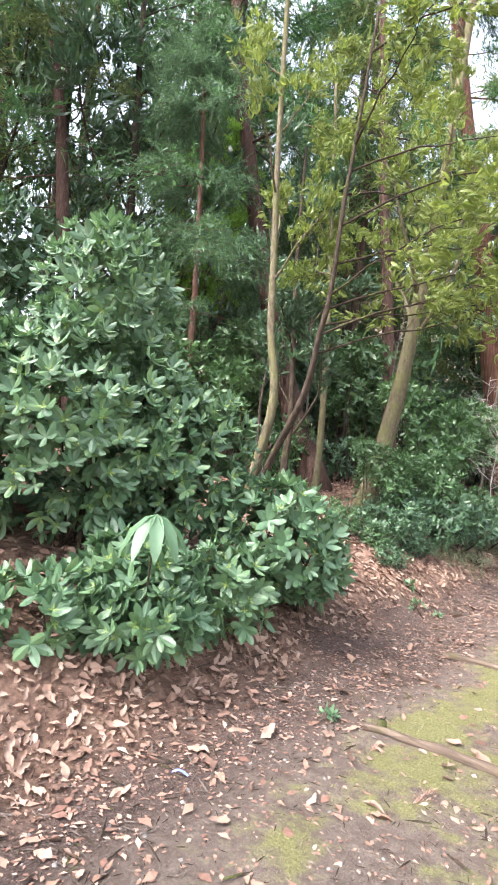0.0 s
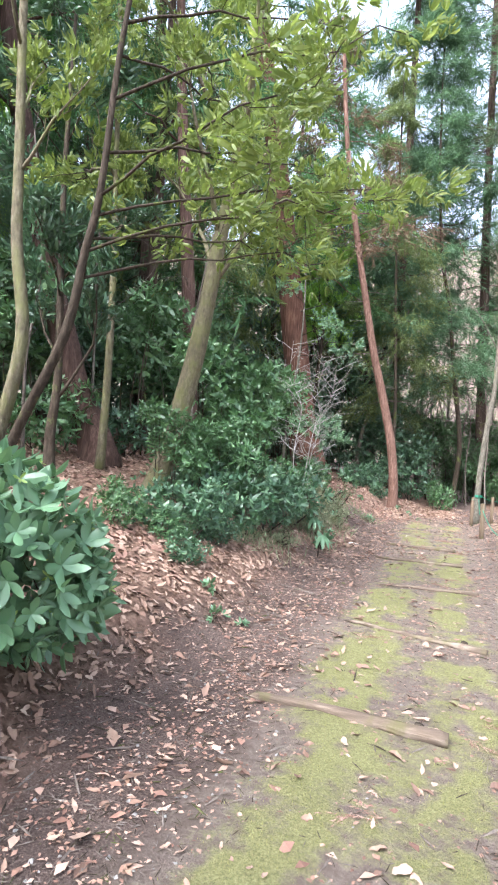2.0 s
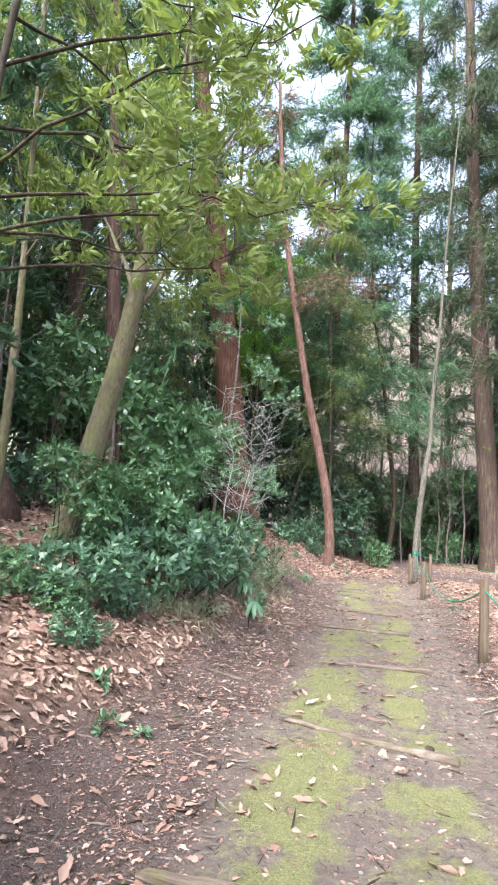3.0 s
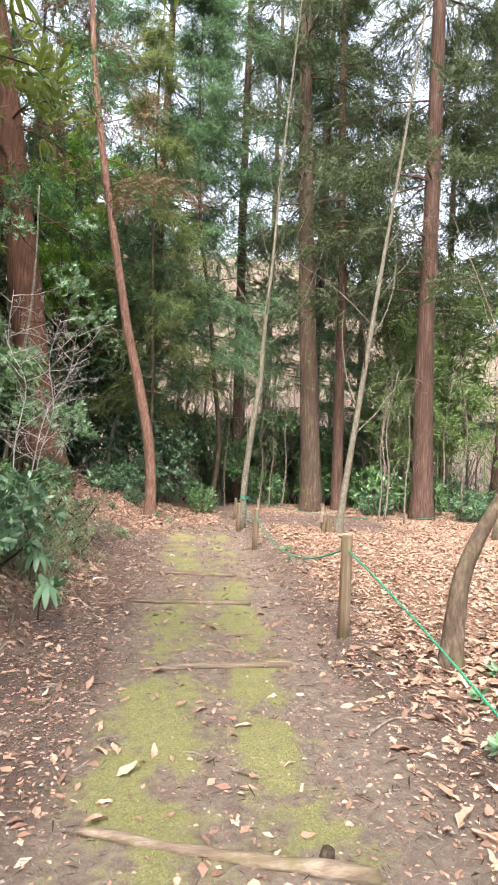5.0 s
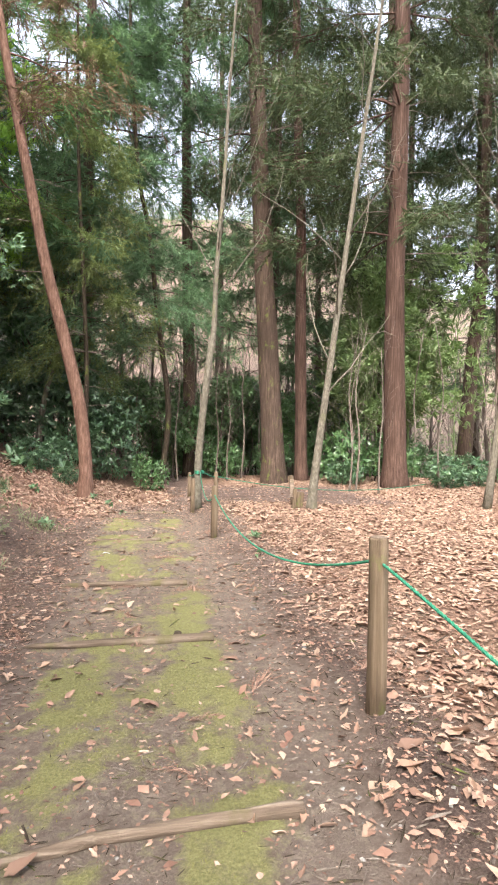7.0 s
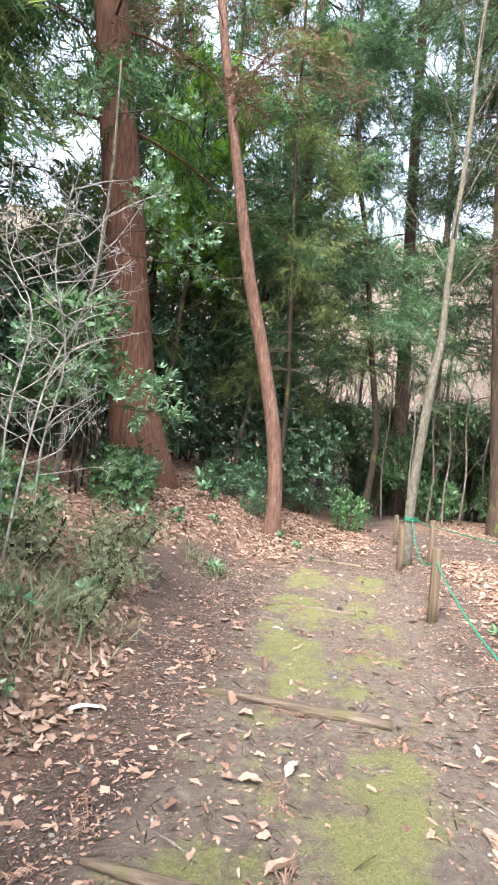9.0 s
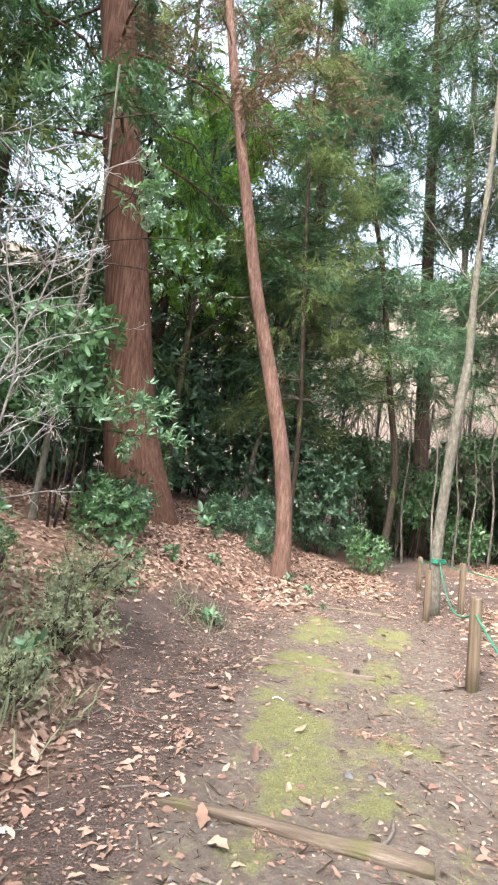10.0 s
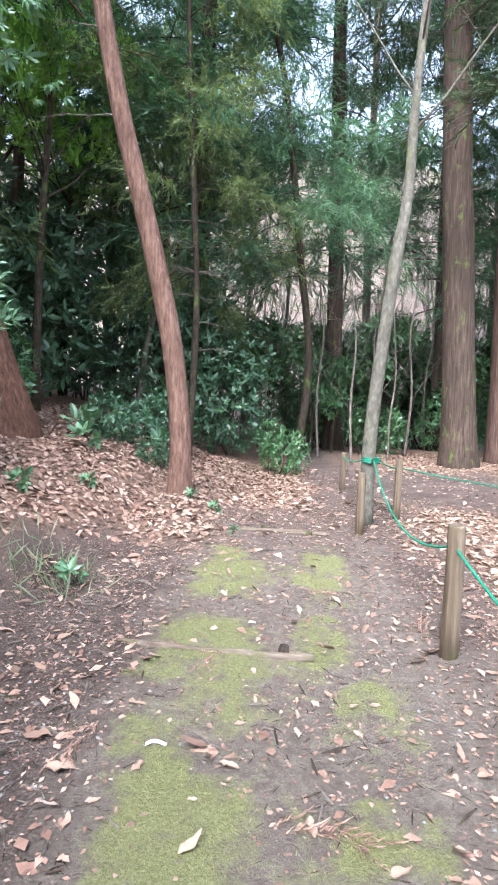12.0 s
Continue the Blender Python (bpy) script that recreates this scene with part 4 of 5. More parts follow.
spread_copies(low_a, [(-3.5, 7.2, 0.8), (-3.2, 7.7, 0.55), (-3.2, 9.3, 0.95), (-3.15, 10.4, 1.0), (-3.4, 11.7, 0.65), (-4.1, 8.9, 0.7), (-4.4, 11.2, 1.2), (-4.3, 17.0, 0.8), (-3.4, 20.2, 0.9), (-7, 11, 1.2), (-3.1, 21.4, 1.0), (-3.0, 6.6, 0.4), (8.4, 22.0, 1.2), (9.6, 22.5, 1.3), (5.6, 23.6, 1.0), (-2.6, 19.6, 0.5)], 51)
spread_copies(low_b, [(-3.8, 6.6, 0.45), (-3.4, 6.9, 0.4), (0.5, 29.0, 1.5), (2.5, 30.0, 1.7), (4.5, 29.0, 1.4), (6.8, 30.5, 1.8), (-0.8, 30.5, 1.8), (10.5, 31, 1.8), (13, 32, 1.8), (1.6, 33, 2.2), (5.0, 34, 2.2), (9, 35, 2.2), (-4.9, 10.2, 1.1), (-5.0, 12.5, 1.2), (-3.7, 13.0, 0.8), (-6.2, 15.0, 1.3), (-6.9, 9.0, 1.1), (-5.2, 19.6, 1.1), (-3.9, 16.0, 0.8), (10.6, 21.5, 1.1), (5.9, 24.6, 1.5), (7.6, 24.0, 1.5), (2.0, 26.5, 1.4), (-0.6, 22.2, 0.8)], 52)
spread_copies(tall_a, [(-1.9, 23.6, 0.8), (-3.0, 25.0, 1.1), (-6.5, 23.5, 1.3), (-7.5, 20.5, 1.2), (-8.5, 17, 1.3), (-9, 13.5, 1.2), (-9.8, 10.5, 1.2), (-6.5, 27, 1.5), (-10.5, 23, 1.6), (-11, 19, 1.5), (-12, 14, 1.5), (-12.5, 9, 1.5), (-9, 28, 1.6), (-11.5, 5.0, 1.3), (-9, 2, 1.0), (-6.6, 17.8, 0.8)], 53)
spread_copies(tall_b, [(2.2, 29.5, 1.5), (3.7, 31.5, 1.7), (1.0, 31.2, 1.6), (5.4, 30.5, 1.5), (0.3, 26.6, 1.0), (7.4, 31.5, 1.6), (2.8, 33.5, 1.9), (4.9, 35, 2.0), (9.6, 33.5, 1.8), (-1.0, 27.5, 1.3), (-4.7, 15.8, 1.0), (-5.8, 19.5, 1.0), (-7.2, 12.5, 1.3), (-7.8, 15.0, 1.4), (-8.0, 9.2, 1.3), (-4.0, 8.2, 0.55), (-3.8, 9.4, 0.6), (-6.8, 6.6, 1.0), (-10, 16.5, 1.6), (-2.5, 27, 1.6)], 54)

for x, y, line, seed, label in ((-3.4, 12.6, [(0.1, 0.05, 0.9), (0.2, 0.15, 1.6), (0.5, 0.1, 2.2), (0.6, 0.0, 2.8)], 61, "pale leafless shrub with a tangle of fine twigs"), (-3.55, 12.8, [(-0.1, 0.05, 1.0), (-0.02, 0.15, 2.0), (-0.3, 0.1, 2.6), (-0.25, 0.0, 3.4)], 62, "pale leafless shrub reaching high over the bank"), (-3.3, 12.85, [(0.0, 0.0, 0.9), (0.2, -0.1, 1.7), (0.15, -0.3, 2.4), (0.3, -0.4, 3.0)], 65, "pale leafless shrub leaning over the bank")):
    broadleaf("bare_shrub", label, on_ground(x, y), line, 0.011, 0.003, PALE_TWIG, MID_LEAF, 22, 3, 0.3, 0.0, 0.2, 0, seed=seed, category="shrub", spread=1.1)
sap = broadleaf("bare_sapling", "thin leafless sapling at the wood's edge", on_ground(5.4, 22.0), [(0.1, 0, 1.5), (0.0, 0.1, 3.0), (0.3, 0, 5.0)], 0.035, 0.01, TWIG, MID_LEAF, 8, 2, 0.5, 0.5, 0.25, 0, seed=63, category="sapling", group="leafless saplings")
spread_copies(sap, [(5.0, 21.5, 0.8), (6.0, 24.0, 1.1), (8.5, 24.5, 1.2), (1.6, 25.5, 1.0), (0.2, 27.5, 1.2), (0.9, 23.6, 0.9), (1.9, 24.6, 0.8), (2.6, 26.0, 1.1), (0.3, 25.4, 1.0), (5.6, 20.8, 0.8), (7.9, 21.6, 0.9), (9.5, 19.5, 1.0), (7.4, 18.5, 0.7), (11, 24, 1.1), (2.2, 29, 1.3), (-1.2, 26.5, 1.1), (4.2, 30, 1.4), (7, 30, 1.5), (10, 31, 1.5), (-6.8, 8.4, 0.9), (-7.2, 10.6, 1.0), (-5.6, 11.6, 0.9), (13, 26, 1.2)], 64)

# ---- wooden step board, house, far woods ----
def box(bm, size, m):
    made = bmesh.ops.create_cube(bm, size=1.0, matrix=m @ Matrix.Diagonal((*size, 1)))
    return made


def step_board():
    t = thing("board_barrier", on_ground(2.2, 17.6), "leaning weathered plank nailed to short wooden stakes", "barrier")
    for name, size, m in (("rail", (0.08, 1.0, 0.07), pose(0.05, 0.1, 0.42, 22, 0, -14)), ("plank", (0.035, 0.75, 0.2), pose(0.09, 0.08, 0.24, 22, 0, -14)),
                          ("stake", (0.07, 0.07, 0.6), pose(-0.02, -0.32, 0.12, 0, 4, 0)), ("stake", (0.07, 0.07, 0.75), pose(0.13, 0.4, 0.28, 0, -5, 0)), ("stake", (0.16, 0.05, 0.4), pose(0.16, -0.1, 0.14, 0, 9, 10))):
        bm = bmesh.new()
        box(bm, size, m)
        bmesh.ops.bevel(bm, geom=bm.edges[:], offset=0.008, segments=2, affect="EDGES")
        part(name, bm, LOG_WOOD if name == "rail" else POST_WOOD, t)


step_board()


def house():
    x, y = 40.0, 56.5
    t = thing("house", (x, y, height(x, y) - 0.3), "small far house with faded pink roof among trees", "house")
    turn = pose(0, 0, 0, 0, 0, -25)
    bm = bmesh.new()
    box(bm, (8, 5, 3.2), turn @ pose(0, 0, 1.6))
    part("wall", bm, HOUSE_WALL, t)
    bm = bmesh.new()
    vs = [bm.verts.new(turn @ Vector(p)) for p in ((-4.5, -3, 3.1), (4.5, -3, 3.1), (4.5, 3, 3.1), (-4.5, 3, 3.1), (-3.6, 0, 5.6), (3.6, 0, 5.6), (-4.5, -3, 2.95), (4.5, -3, 2.95), (4.5, 3, 2.95), (-4.5, 3, 2.95))]
    for f in ((0, 1, 5, 4), (1, 2, 5), (2, 3, 4, 5), (3, 0, 4), (0, 6, 7, 1), (1, 7, 8, 2), (2, 8, 9, 3), (3, 9, 6, 0), (9, 8, 7, 6)):
        bm.faces.new([vs[i] for i in f])
    part("roof", bm, PINK_ROOF, t)
    for k in (-2.4, 0.2, 2.6):
        bm = bmesh.new()
        box(bm, (1.3, 0.12, 1.1), turn @ pose(k, -2.52, 1.7))
        win = part("window", bm, HOUSE_WALL, t)
        bm = bmesh.new()
        box(bm, (1.15, 0.06, 0.95), turn @ pose(k, -2.58, 1.7))
        part("pane", bm, DARK_WOOD, win, "dark window pane")


house()

# Background wood: copies of a few trees, farther out than the path's own trees.
far_a = conifer("background_cedar", "tall cedar deep in the dense wood", on_ground(-11, 11), [(0.1, 0, 4), (0.0, 0, 9), (0.2, 0, 21)], 0.22, 0.05, DARK_BARK, CEDAR_GREEN, 26, 3.5, 3.8, 40, 0.85, 3, 8, 71, twiggy=False, group="background cedars")
far_b = conifer("background_cedar", "olive-green cedar deep in the wood", on_ground(-8, 26), [(0.1, 0, 4), (0.3, 0, 9), (0.2, 0, 19)], 0.2, 0.05, DARK_BARK, OLIVE_GREEN, 26, 3.0, 3.6, 40, 0.85, 3, 8, 72, twiggy=False, group="background cedars")
far_c = broadleaf("background_tree", "leafy evergreen tree deep in the wood", on_ground(-13, 21), [(0.1, 0, 3), (0.4, 0, 6), (0.3, 0.2, 11)], 0.16, 0.05, BROWN_BARK, DARK_LEAF, 16, 1, 0.4, 0.4, 0.2, 7, 0.3, seed=73, group="background broadleaf trees")
far_d = broadleaf("background_tree", "leafless grey tree on the distant hillside", on_ground(4, 40), [(0.1, 0, 2), (0.3, 0, 4), (0.2, 0.2, 8)], 0.12, 0.03, TWIG, DARK_LEAF, 16, 1, 0.5, 0.5, 0.15, 0, seed=74, group="leafless background trees")
far_e = conifer("tall_cedar", "tall bare-stemmed cedar with a high dark crown", on_ground(17.5, 26), [(0.1, 0, 6), (0.2, 0, 14), (0.3, 0, 32)], 0.24, 0.1, DARK_BARK, CEDAR_DARK, 26, 9.0, 4.8, 60, 0.8, 10, 8, 78, twiggy=False, group="tall high-crowned cedars")
bamboo = broadleaf("bamboo", "thin bamboo stem with drooping light green leaves", on_ground(9.5, 27), [(0.0, 0, 3), (0.2, 0, 6), (0.6, 0, 9)], 0.03, 0.01, BAMBOO_LEAF, BAMBOO_LEAF, 12, 1, 0.22, -0.05, 0.25, 3, 0.3, seed=75, category="bamboo", group="bamboo clump")
rng = np.random.default_rng(80)
wood = {"a": [], "b": [], "c": [], "d": []}
wood["e"] = [(x, y, rng.uniform(0.95, 1.15)) for x, y in ((13.9, 27), (9.3, 29), (5.6, 33.7), (16, 30), (10, 40), (19, 33), (4, 42), (20, 25), (14, 36), (22, 31))]
# Trees at y < 0 or x > 9 stand unseen, added to shape the light.
for x, y in [(-4.5, 33), (-8.5, 14.5), (-9.5, 20), (-12, 16), (-14, 12), (-15, 8), (-12.5, 3), (-16, 4), (-10.5, 27), (-14, 25), (-18, 18), (-19, 11), (-6.5, 30), (-18, 26), (-11, -2), (-5, 36), (-22, 7), (-21, 22), (12, 12), (13, 4), (4, -9), (-5, -8), (10, -3)]:
    wood["a" if rng.random() < 0.6 else "b"].append((x, y, rng.uniform(0.8, 1.25)))
for x, y in [(-10.5, 13), (-13, 18), (-7.8, 24.5), (-11, 8), (-4.5, 29), (-15, 15), (-9, 32), (-16, 21), (-12, 29), (-17, 9), (-13.5, 5.5), (-20, 15), (-7, 34)]:
    wood["c"].append((x, y, rng.uniform(0.8, 1.3)))
for _ in range(40):
    wood["d"].append((rng.uniform(-6, 30), rng.uniform(34, 70), rng.uniform(0.8, 1.4)))
for _ in range(44):
    wood["d"].append((rng.uniform(-4, 17), rng.uniform(29.5, 44), rng.uniform(0.6, 1.1)))
wood["a"] += [(-10.4, 17.2, 1.2)]
for key, ob in (("a", far_a), ("b", far_b), ("c", far_c), ("d", far_d), ("e", far_e)):
    spread_copies(ob, wood[key], 81)
spread_copies(tall_cypress, [(-2.9, 25.6, 0.95), (16.5, 33, 1.0), (4.6, 30.5, 0.9)], 83)
broadleaf("bright_leaf_tree", "bright green leafy tree lit deep in the wood", on_ground(-5.5, 21.9), [(0.1, 0, 3), (0.3, 0, 6), (0.3, 0.2, 9.5)], 0.09, 0.03, BROWN_BARK, BRIGHT_LEAF, 20, 1, 0.3, 0.35, 0.42, 12, 0.19, seed=76)
broadleaf("bright_leaf_tree", "bright green leafy tree on the wooded slope", on_ground(-10.2, 9.6), [(0.1, 0, 2), (0.2, 0, 4), (0.3, 0.2, 7)], 0.1, 0.03, BROWN_BARK, BRIGHT_LEAF, 14, 1, 0.38, 0.35, 0.4, 12, 0.18, seed=77)
broadleaf("bright_leaf_tree", "tall bright green leafy tree behind the massive cedar", on_ground(-7.2, 27.5), [(0.1, 0, 4), (0.3, 0, 8), (0.3, 0.2, 13)], 0.12, 0.03, BROWN_BARK, BRIGHT_LEAF, 22, 1, 0.3, 0.35, 0.35, 12, 0.24, seed=79)
spread_copies(bamboo, [(9 + rng.normal() * 1.6, 28 + rng.normal() * 2.0, rng.uniform(0.7, 1.1)) for _ in range(14)], 82)


def far_scrub():
    """Uncountable scrub on the distant hillside."""
    r = np.random.default_rng(90)
    n = 14000
    x, y = r.uniform(-60, 75, n), r.uniform(38, 115, n)
    z = np.array([height(a, b) for a, b in zip(x, y)]) + r.uniform(0, 2.2, n)
    d = r.normal(size=(n, 3)) * 0.9 + np.array([0, 0, 1.1])
    green = r.random(n) < 0.55
    for name, mask, mat, label in (("far_scrub", ~green, DRY_NEEDLE, "brown leafless scrub on the distant hillside"), ("far_bushes", green, BAMBOO_LEAF, "green bushes dotted over the distant hillside")):
        me = scatter(name, SPRIGS[1], turns_for(d[mask], r), np.stack([x, y, z], 1)[mask], r.uniform(0.9, 2.2, mask.sum()), mat)
        tagged(new(name, me), label, "scrub", kind="stuff")


far_scrub()


# ---- fallen leaves, twigs, stones ----
def leaf_rate(x, y):
    """Fallen leaves per square metre."""
    m, p = mould_amount(x, y), path_amount(x, y)
    near = 1.0 if -3.8 < x < 9 else 0.4
    rate = (430 if x > 1.2 else 360) * m * near + 46 * (1 - m)
    rate += 130 * math.exp(-((x - 0.62) / 0.38) ** 2 - ((y - 6.9) / 1.5) ** 2) + 60 * math.exp(-((x + 0.3) / 0.5) ** 2 - ((y - 3.45) / 0.25) ** 2) + 40 * math.exp(-((x + 1.4) / 0.25) ** 2 - ((y - 4.6) / 0.3) ** 2)
    rate += 22 * math.exp(-((x - 0.4) / 0.3) ** 2) * (1 if y > 5 else 0) + 26 * math.exp(-((x + 1.75) / 0.35) ** 2) * (1 if y < 18 else 0)
    return rate * (1 - 0.3 * p)


def fallen_leaves():
    r = np.random.default_rng(91)
    spots = []
    for x0, x1, y0, y1, n in ((-4.2, 1.6, 0.3, 23, 46000), (1.6, 12, 4, 27, 82000), (-10, -4.2, 1, 24, 17000)):
        area = (x1 - x0) * (y1 - y0)
        xs, ys, u = r.uniform(x0, x1, n), r.uniform(y0, y1, n), r.random(n)
        for x, y, k in zip(xs, ys, u):
            if k * n / area < leaf_rate(x, y):
                spots.append((x, y))
    shapes = [crumpled_leaf(i + 2) for i in range(4)]
    meshes = [mesh_of("fallen_leaf", *crumpled_leaf(i + 10), LITTER) for i in range(9)]
    light = [lite_leaf(0.5, 0.16, 0.02), lite_leaf(0.62, 0.2, -0.04), lite_leaf(0.42, -0.12, 0.14), lite_leaf(0.7, 0.05, 0.16)]
    singles, rest = 0, [[], [], [], []]
    for i, (x, y) in enumerate(spots):
        z = height(x, y) + 0.012 * moss_amount(x, y) + 0.004 + 0.01 * r.random() * mould_amount(x, y)
        size = r.uniform(0.07, 0.145) if 0.1 < x < 1.7 and 5 < y < 9 and r.random() < 0.55 else r.uniform(0.04, 0.095) if x > 1.2 else r.uniform(0.045, 0.105) if mould_amount(x, y) > 0.5 else r.uniform(0.025, 0.085) if r.random() < 0.88 else r.uniform(0.085, 0.135)
        slope = Vector((height(x - 0.1, y) - height(x + 0.1, y), height(x, y - 0.1) - height(x, y + 0.1), 0.2)).normalized()
        turn = (Vector((0, 0, 1)).rotation_difference(slope).to_matrix() @ Euler((r.normal() * (0.2 if x > 1.6 else 0.3), r.normal() * (0.16 if x > 1.6 else 0.24), r.uniform(0, 6.3))).to_matrix())
        if singles < 300 and -1.95 < x < 0.5 and 2 < y < 13:
            ob = part_mesh("fallen_leaf", meshes[i % 9], ground)
            ob.matrix_basis = Matrix.LocRotScale((x, y, z), turn.to_euler(), (size, size, size))
            singles += 1
        else:
            rest[i % 4].append((x, y, z, size, turn))
    for k, group in enumerate(rest):
        for name, mat, side, shape in (("leaf_litter", LITTER, 0, light[k]), ("old_leaf_litter", LITTER_RED, 1, light[k]), ("near_leaf_litter", LITTER, 2, shapes[k])):
            g = [q for j, q in enumerate(group) if (2 if -3.2 < q[0] < 2.2 and q[1] < 16 else 1 if q[0] < -1.9 and j % 3 > 0 else 0) == side]
            me = scatter(name, shape, np.array([q[4] for q in g]), np.array([q[:3] for q in g]), [q[3] for q in g], mat, True)
            tagged(part_mesh(name, me, ground), "curled tan and brown fallen leaves", kind="stuff")


fallen_leaves()


def debris():
    """Bits of twig, needle and bark strewn over the bare earth, and small stones."""
    r = np.random.default_rng(92)
    n = 130000
    x, y = r.uniform(-2.6, 1.6, n), r.uniform(0.5, 19.5, n)
    keep = np.array([r.random() < 0.25 + 0.75 * (1 - moss_amount(a, b)) * (0.35 + 0.65 * (1 - path_amount(a, b))) for a, b in zip(x, y)])
    x, y = x[keep], y[keep]
    p = np.array([(a, b, height(a, b) + 0.006) for a, b in zip(x, y)])
    d = np.stack([r.normal(size=len(p)), r.normal(size=len(p)), r.normal(size=len(p)) * 0.08], 1)
    stick = ([(0, -0.03, 0), (0, 0.03, 0), (0.5, 0.0, 0.07), (1, 0.02, 0.02), (0.5, -0.04, 0), (0.5, 0.05, 0)], [(0, 4, 2), (0, 2, 1), (1, 2, 5), (4, 3, 2), (5, 2, 3)])
    chip = ([(0, 0, 0), (0.5, -0.3, 0.06), (0.6, 0.25, 0.1), (1, 0, 0.02)], [(0, 1, 2), (1, 3, 2)])
    s = r.uniform(0.012, 0.06, len(p)) * np.where(r.random(len(p)) < 0.06, 2.5, 1)
    h = len(p) // 2
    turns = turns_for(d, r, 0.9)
    for name, shape, sl, mat, label in (("twig_debris", stick, slice(0, h // 2), TWIG, "pale dry twigs strewn on the earth"), ("dark_twig_debris", stick, slice(h // 2, h), BROWN_BARK, "dark bits of twig strewn on the earth"), ("leaf_crumbs", chip, slice(h, 2 * h), LITTER_RED, "crumbled bits of dry leaf on the earth")):
        size = s[sl] * (0.6 if name == "leaf_crumbs" else 1)
        tagged(part_mesh(name, scatter(name, shape, turns[sl], p[sl], size, mat), ground), label, kind="stuff")
    gem = ([(0.5, 0, 0), (0.1, 0.4, 0.02), (-0.45, 0.1, 0), (-0.1, -0.4, 0), (0.05, 0.02, 0.3), (0.2, -0.1, 0.28)], [(0, 1, 4), (1, 2, 4), (2, 3, 4), (3, 5, 4), (3, 0, 5), (0, 4, 5)])
    n = 2200
    q = np.array([(a, b, height(a, b)) for a, b in zip(r.uniform(-2.2, 0.9, n), r.uniform(0.8, 18, n))])
    tagged(part_mesh("pebbles", scatter("pebbles", gem, turns_for(r.normal(size=(n, 3)) * [1, 1, 0.1], r, 0.95), q, r.uniform(0.008, 0.036, n), STONE), ground), "small grey stones pressed into the earth", kind="stuff")


debris()


def moss_tufts():
    """Short upright moss, thick where the moss grows."""
    r = np.random.default_rng(93)
    n = 90000
    x, y, u = r.uniform(-2.0, 0.3, n), r.uniform(1.0, 17.2, n), r.random(n)
    keep = np.array([k * 0.8 + 0.2 < moss_amount(a, b) * (0.75 + 0.9 * noise.noise((a * 15, b * 15, 7))) for a, b, k in zip(x, y, u)])
    p = np.array([(a, b, height(a, b) + 0.012 * moss_amount(a, b) - 0.003) for a, b in zip(x[keep], y[keep])])
    d = r.normal(size=(len(p), 3)) * 0.55 + np.array([0, 0, 1.0])
    blade = ([(0, -0.14, 0), (0, 0.14, 0), (1, 0, 0)], [(0, 1, 2)])
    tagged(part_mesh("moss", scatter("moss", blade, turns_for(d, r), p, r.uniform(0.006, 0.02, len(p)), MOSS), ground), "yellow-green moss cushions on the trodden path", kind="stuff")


moss_tufts()


# ---- low plants at the edge of the path ----
seedling = shrub("seedling", "small broad-leaved evergreen seedling among fallen leaves", on_ground(-2.35, 10.0), [((0, 0, 0.16), (0.15, 0.15, 0.08))], 5, 0.14, GLOSSY_LEAF, 47, 2, shape=WHORLS, group="seedlings at the path's edge")
spread_copies(seedling, [(-2.65, 10.7, 0.9), (-2.5, 11.3, 0.6), (-2.8, 11.9, 0.8), (-2.65, 12.7, 0.7), (-2.35, 5.9, 0.5), (-2.6, 6.3, 0.45), (-2.2, 6.1, 0.35), (-3.2, 16.6, 0.8), (-2.8, 17.3, 0.6), (-3.0, 14.6, 0.8), (-3.4, 15.6, 1.0), (-1.85, 18.2, 0.5), (-1.5, 18.0, 0.5), (-2.3, 15.4, 0.7), (-3.3, 18.6, 1.3), (-3.7, 19.4, 1.4), (-1.7, 3.0, 0.35), (0.95, 7.9, 0.4), (1.3, 8.3, 0.5), (0.7, 7.2, 0.5), (0.75, 14.2, 0.5), (0.6, 13.0, 0.4), (-2.8, 20.6, 1.3), (-1.2, 17.2, 0.35)], 94)
weed = shrub("weed", "airy grey-green weed with tiny leaves at the path's edge", on_ground(-2.75, 13.05), [((0, 0, 0.2), (0.32, 0.4, 0.2)), ((-0.15, 0.3, 0.35), (0.2, 0.25, 0.25)), ((0.2, 0.15, 0.12), (0.3, 0.3, 0.14))], 520, 0.036, DRY_GRASS, 48, 9, fill=0.95, group="weeds at the path's edge")
spread_copies(weed, [(-3.0, 13.7, 1.1), (-2.6, 12.45, 0.7), (-3.3, 12.9, 1.2), (-3.2, 14.4, 0.9), (-2.75, 9.0, 0.7), (-2.85, 11.2, 0.8)], 96)
for x, y, s in ((-2.58, 2.2, 0.3), (-2.3, 9.55, 0.22), (-2.6, 10.3, 0.22)):
    tall = 0.95 if s > 0.25 else 0.35
    g = thing("drooping_leaf_plant", on_ground(x, y), "plant with a fan of large drooping pale green leaves", "plant", "drooping plants by the path")
    line = spline([(0, 0, -0.05), (0.0, 0.02, tall * 0.5), (0.05, 0.0, tall)], 4)
    part_mesh("stalk", mesh_of("stalk", *tube(line, [0.009 - 0.0005 * k for k in range(len(line))], 6), BROWN_BARK, True), g)
    for k in range(6):
        a = -1.9 + k * 0.62
        lv, lf = leaf_shape(0.3, 0.05, 0.3)
        m = pose(0.05, 0, tall) @ Matrix.Rotation(a, 4, "Z") @ Matrix.Rotation(0.35, 4, "Y") @ Matrix.Diagonal((s, s, s, 1))
        part_mesh("leaf", mesh_of("leaf", [m @ Vector(q) for q in lv], lf, GLOSSY_LEAF, True), g)


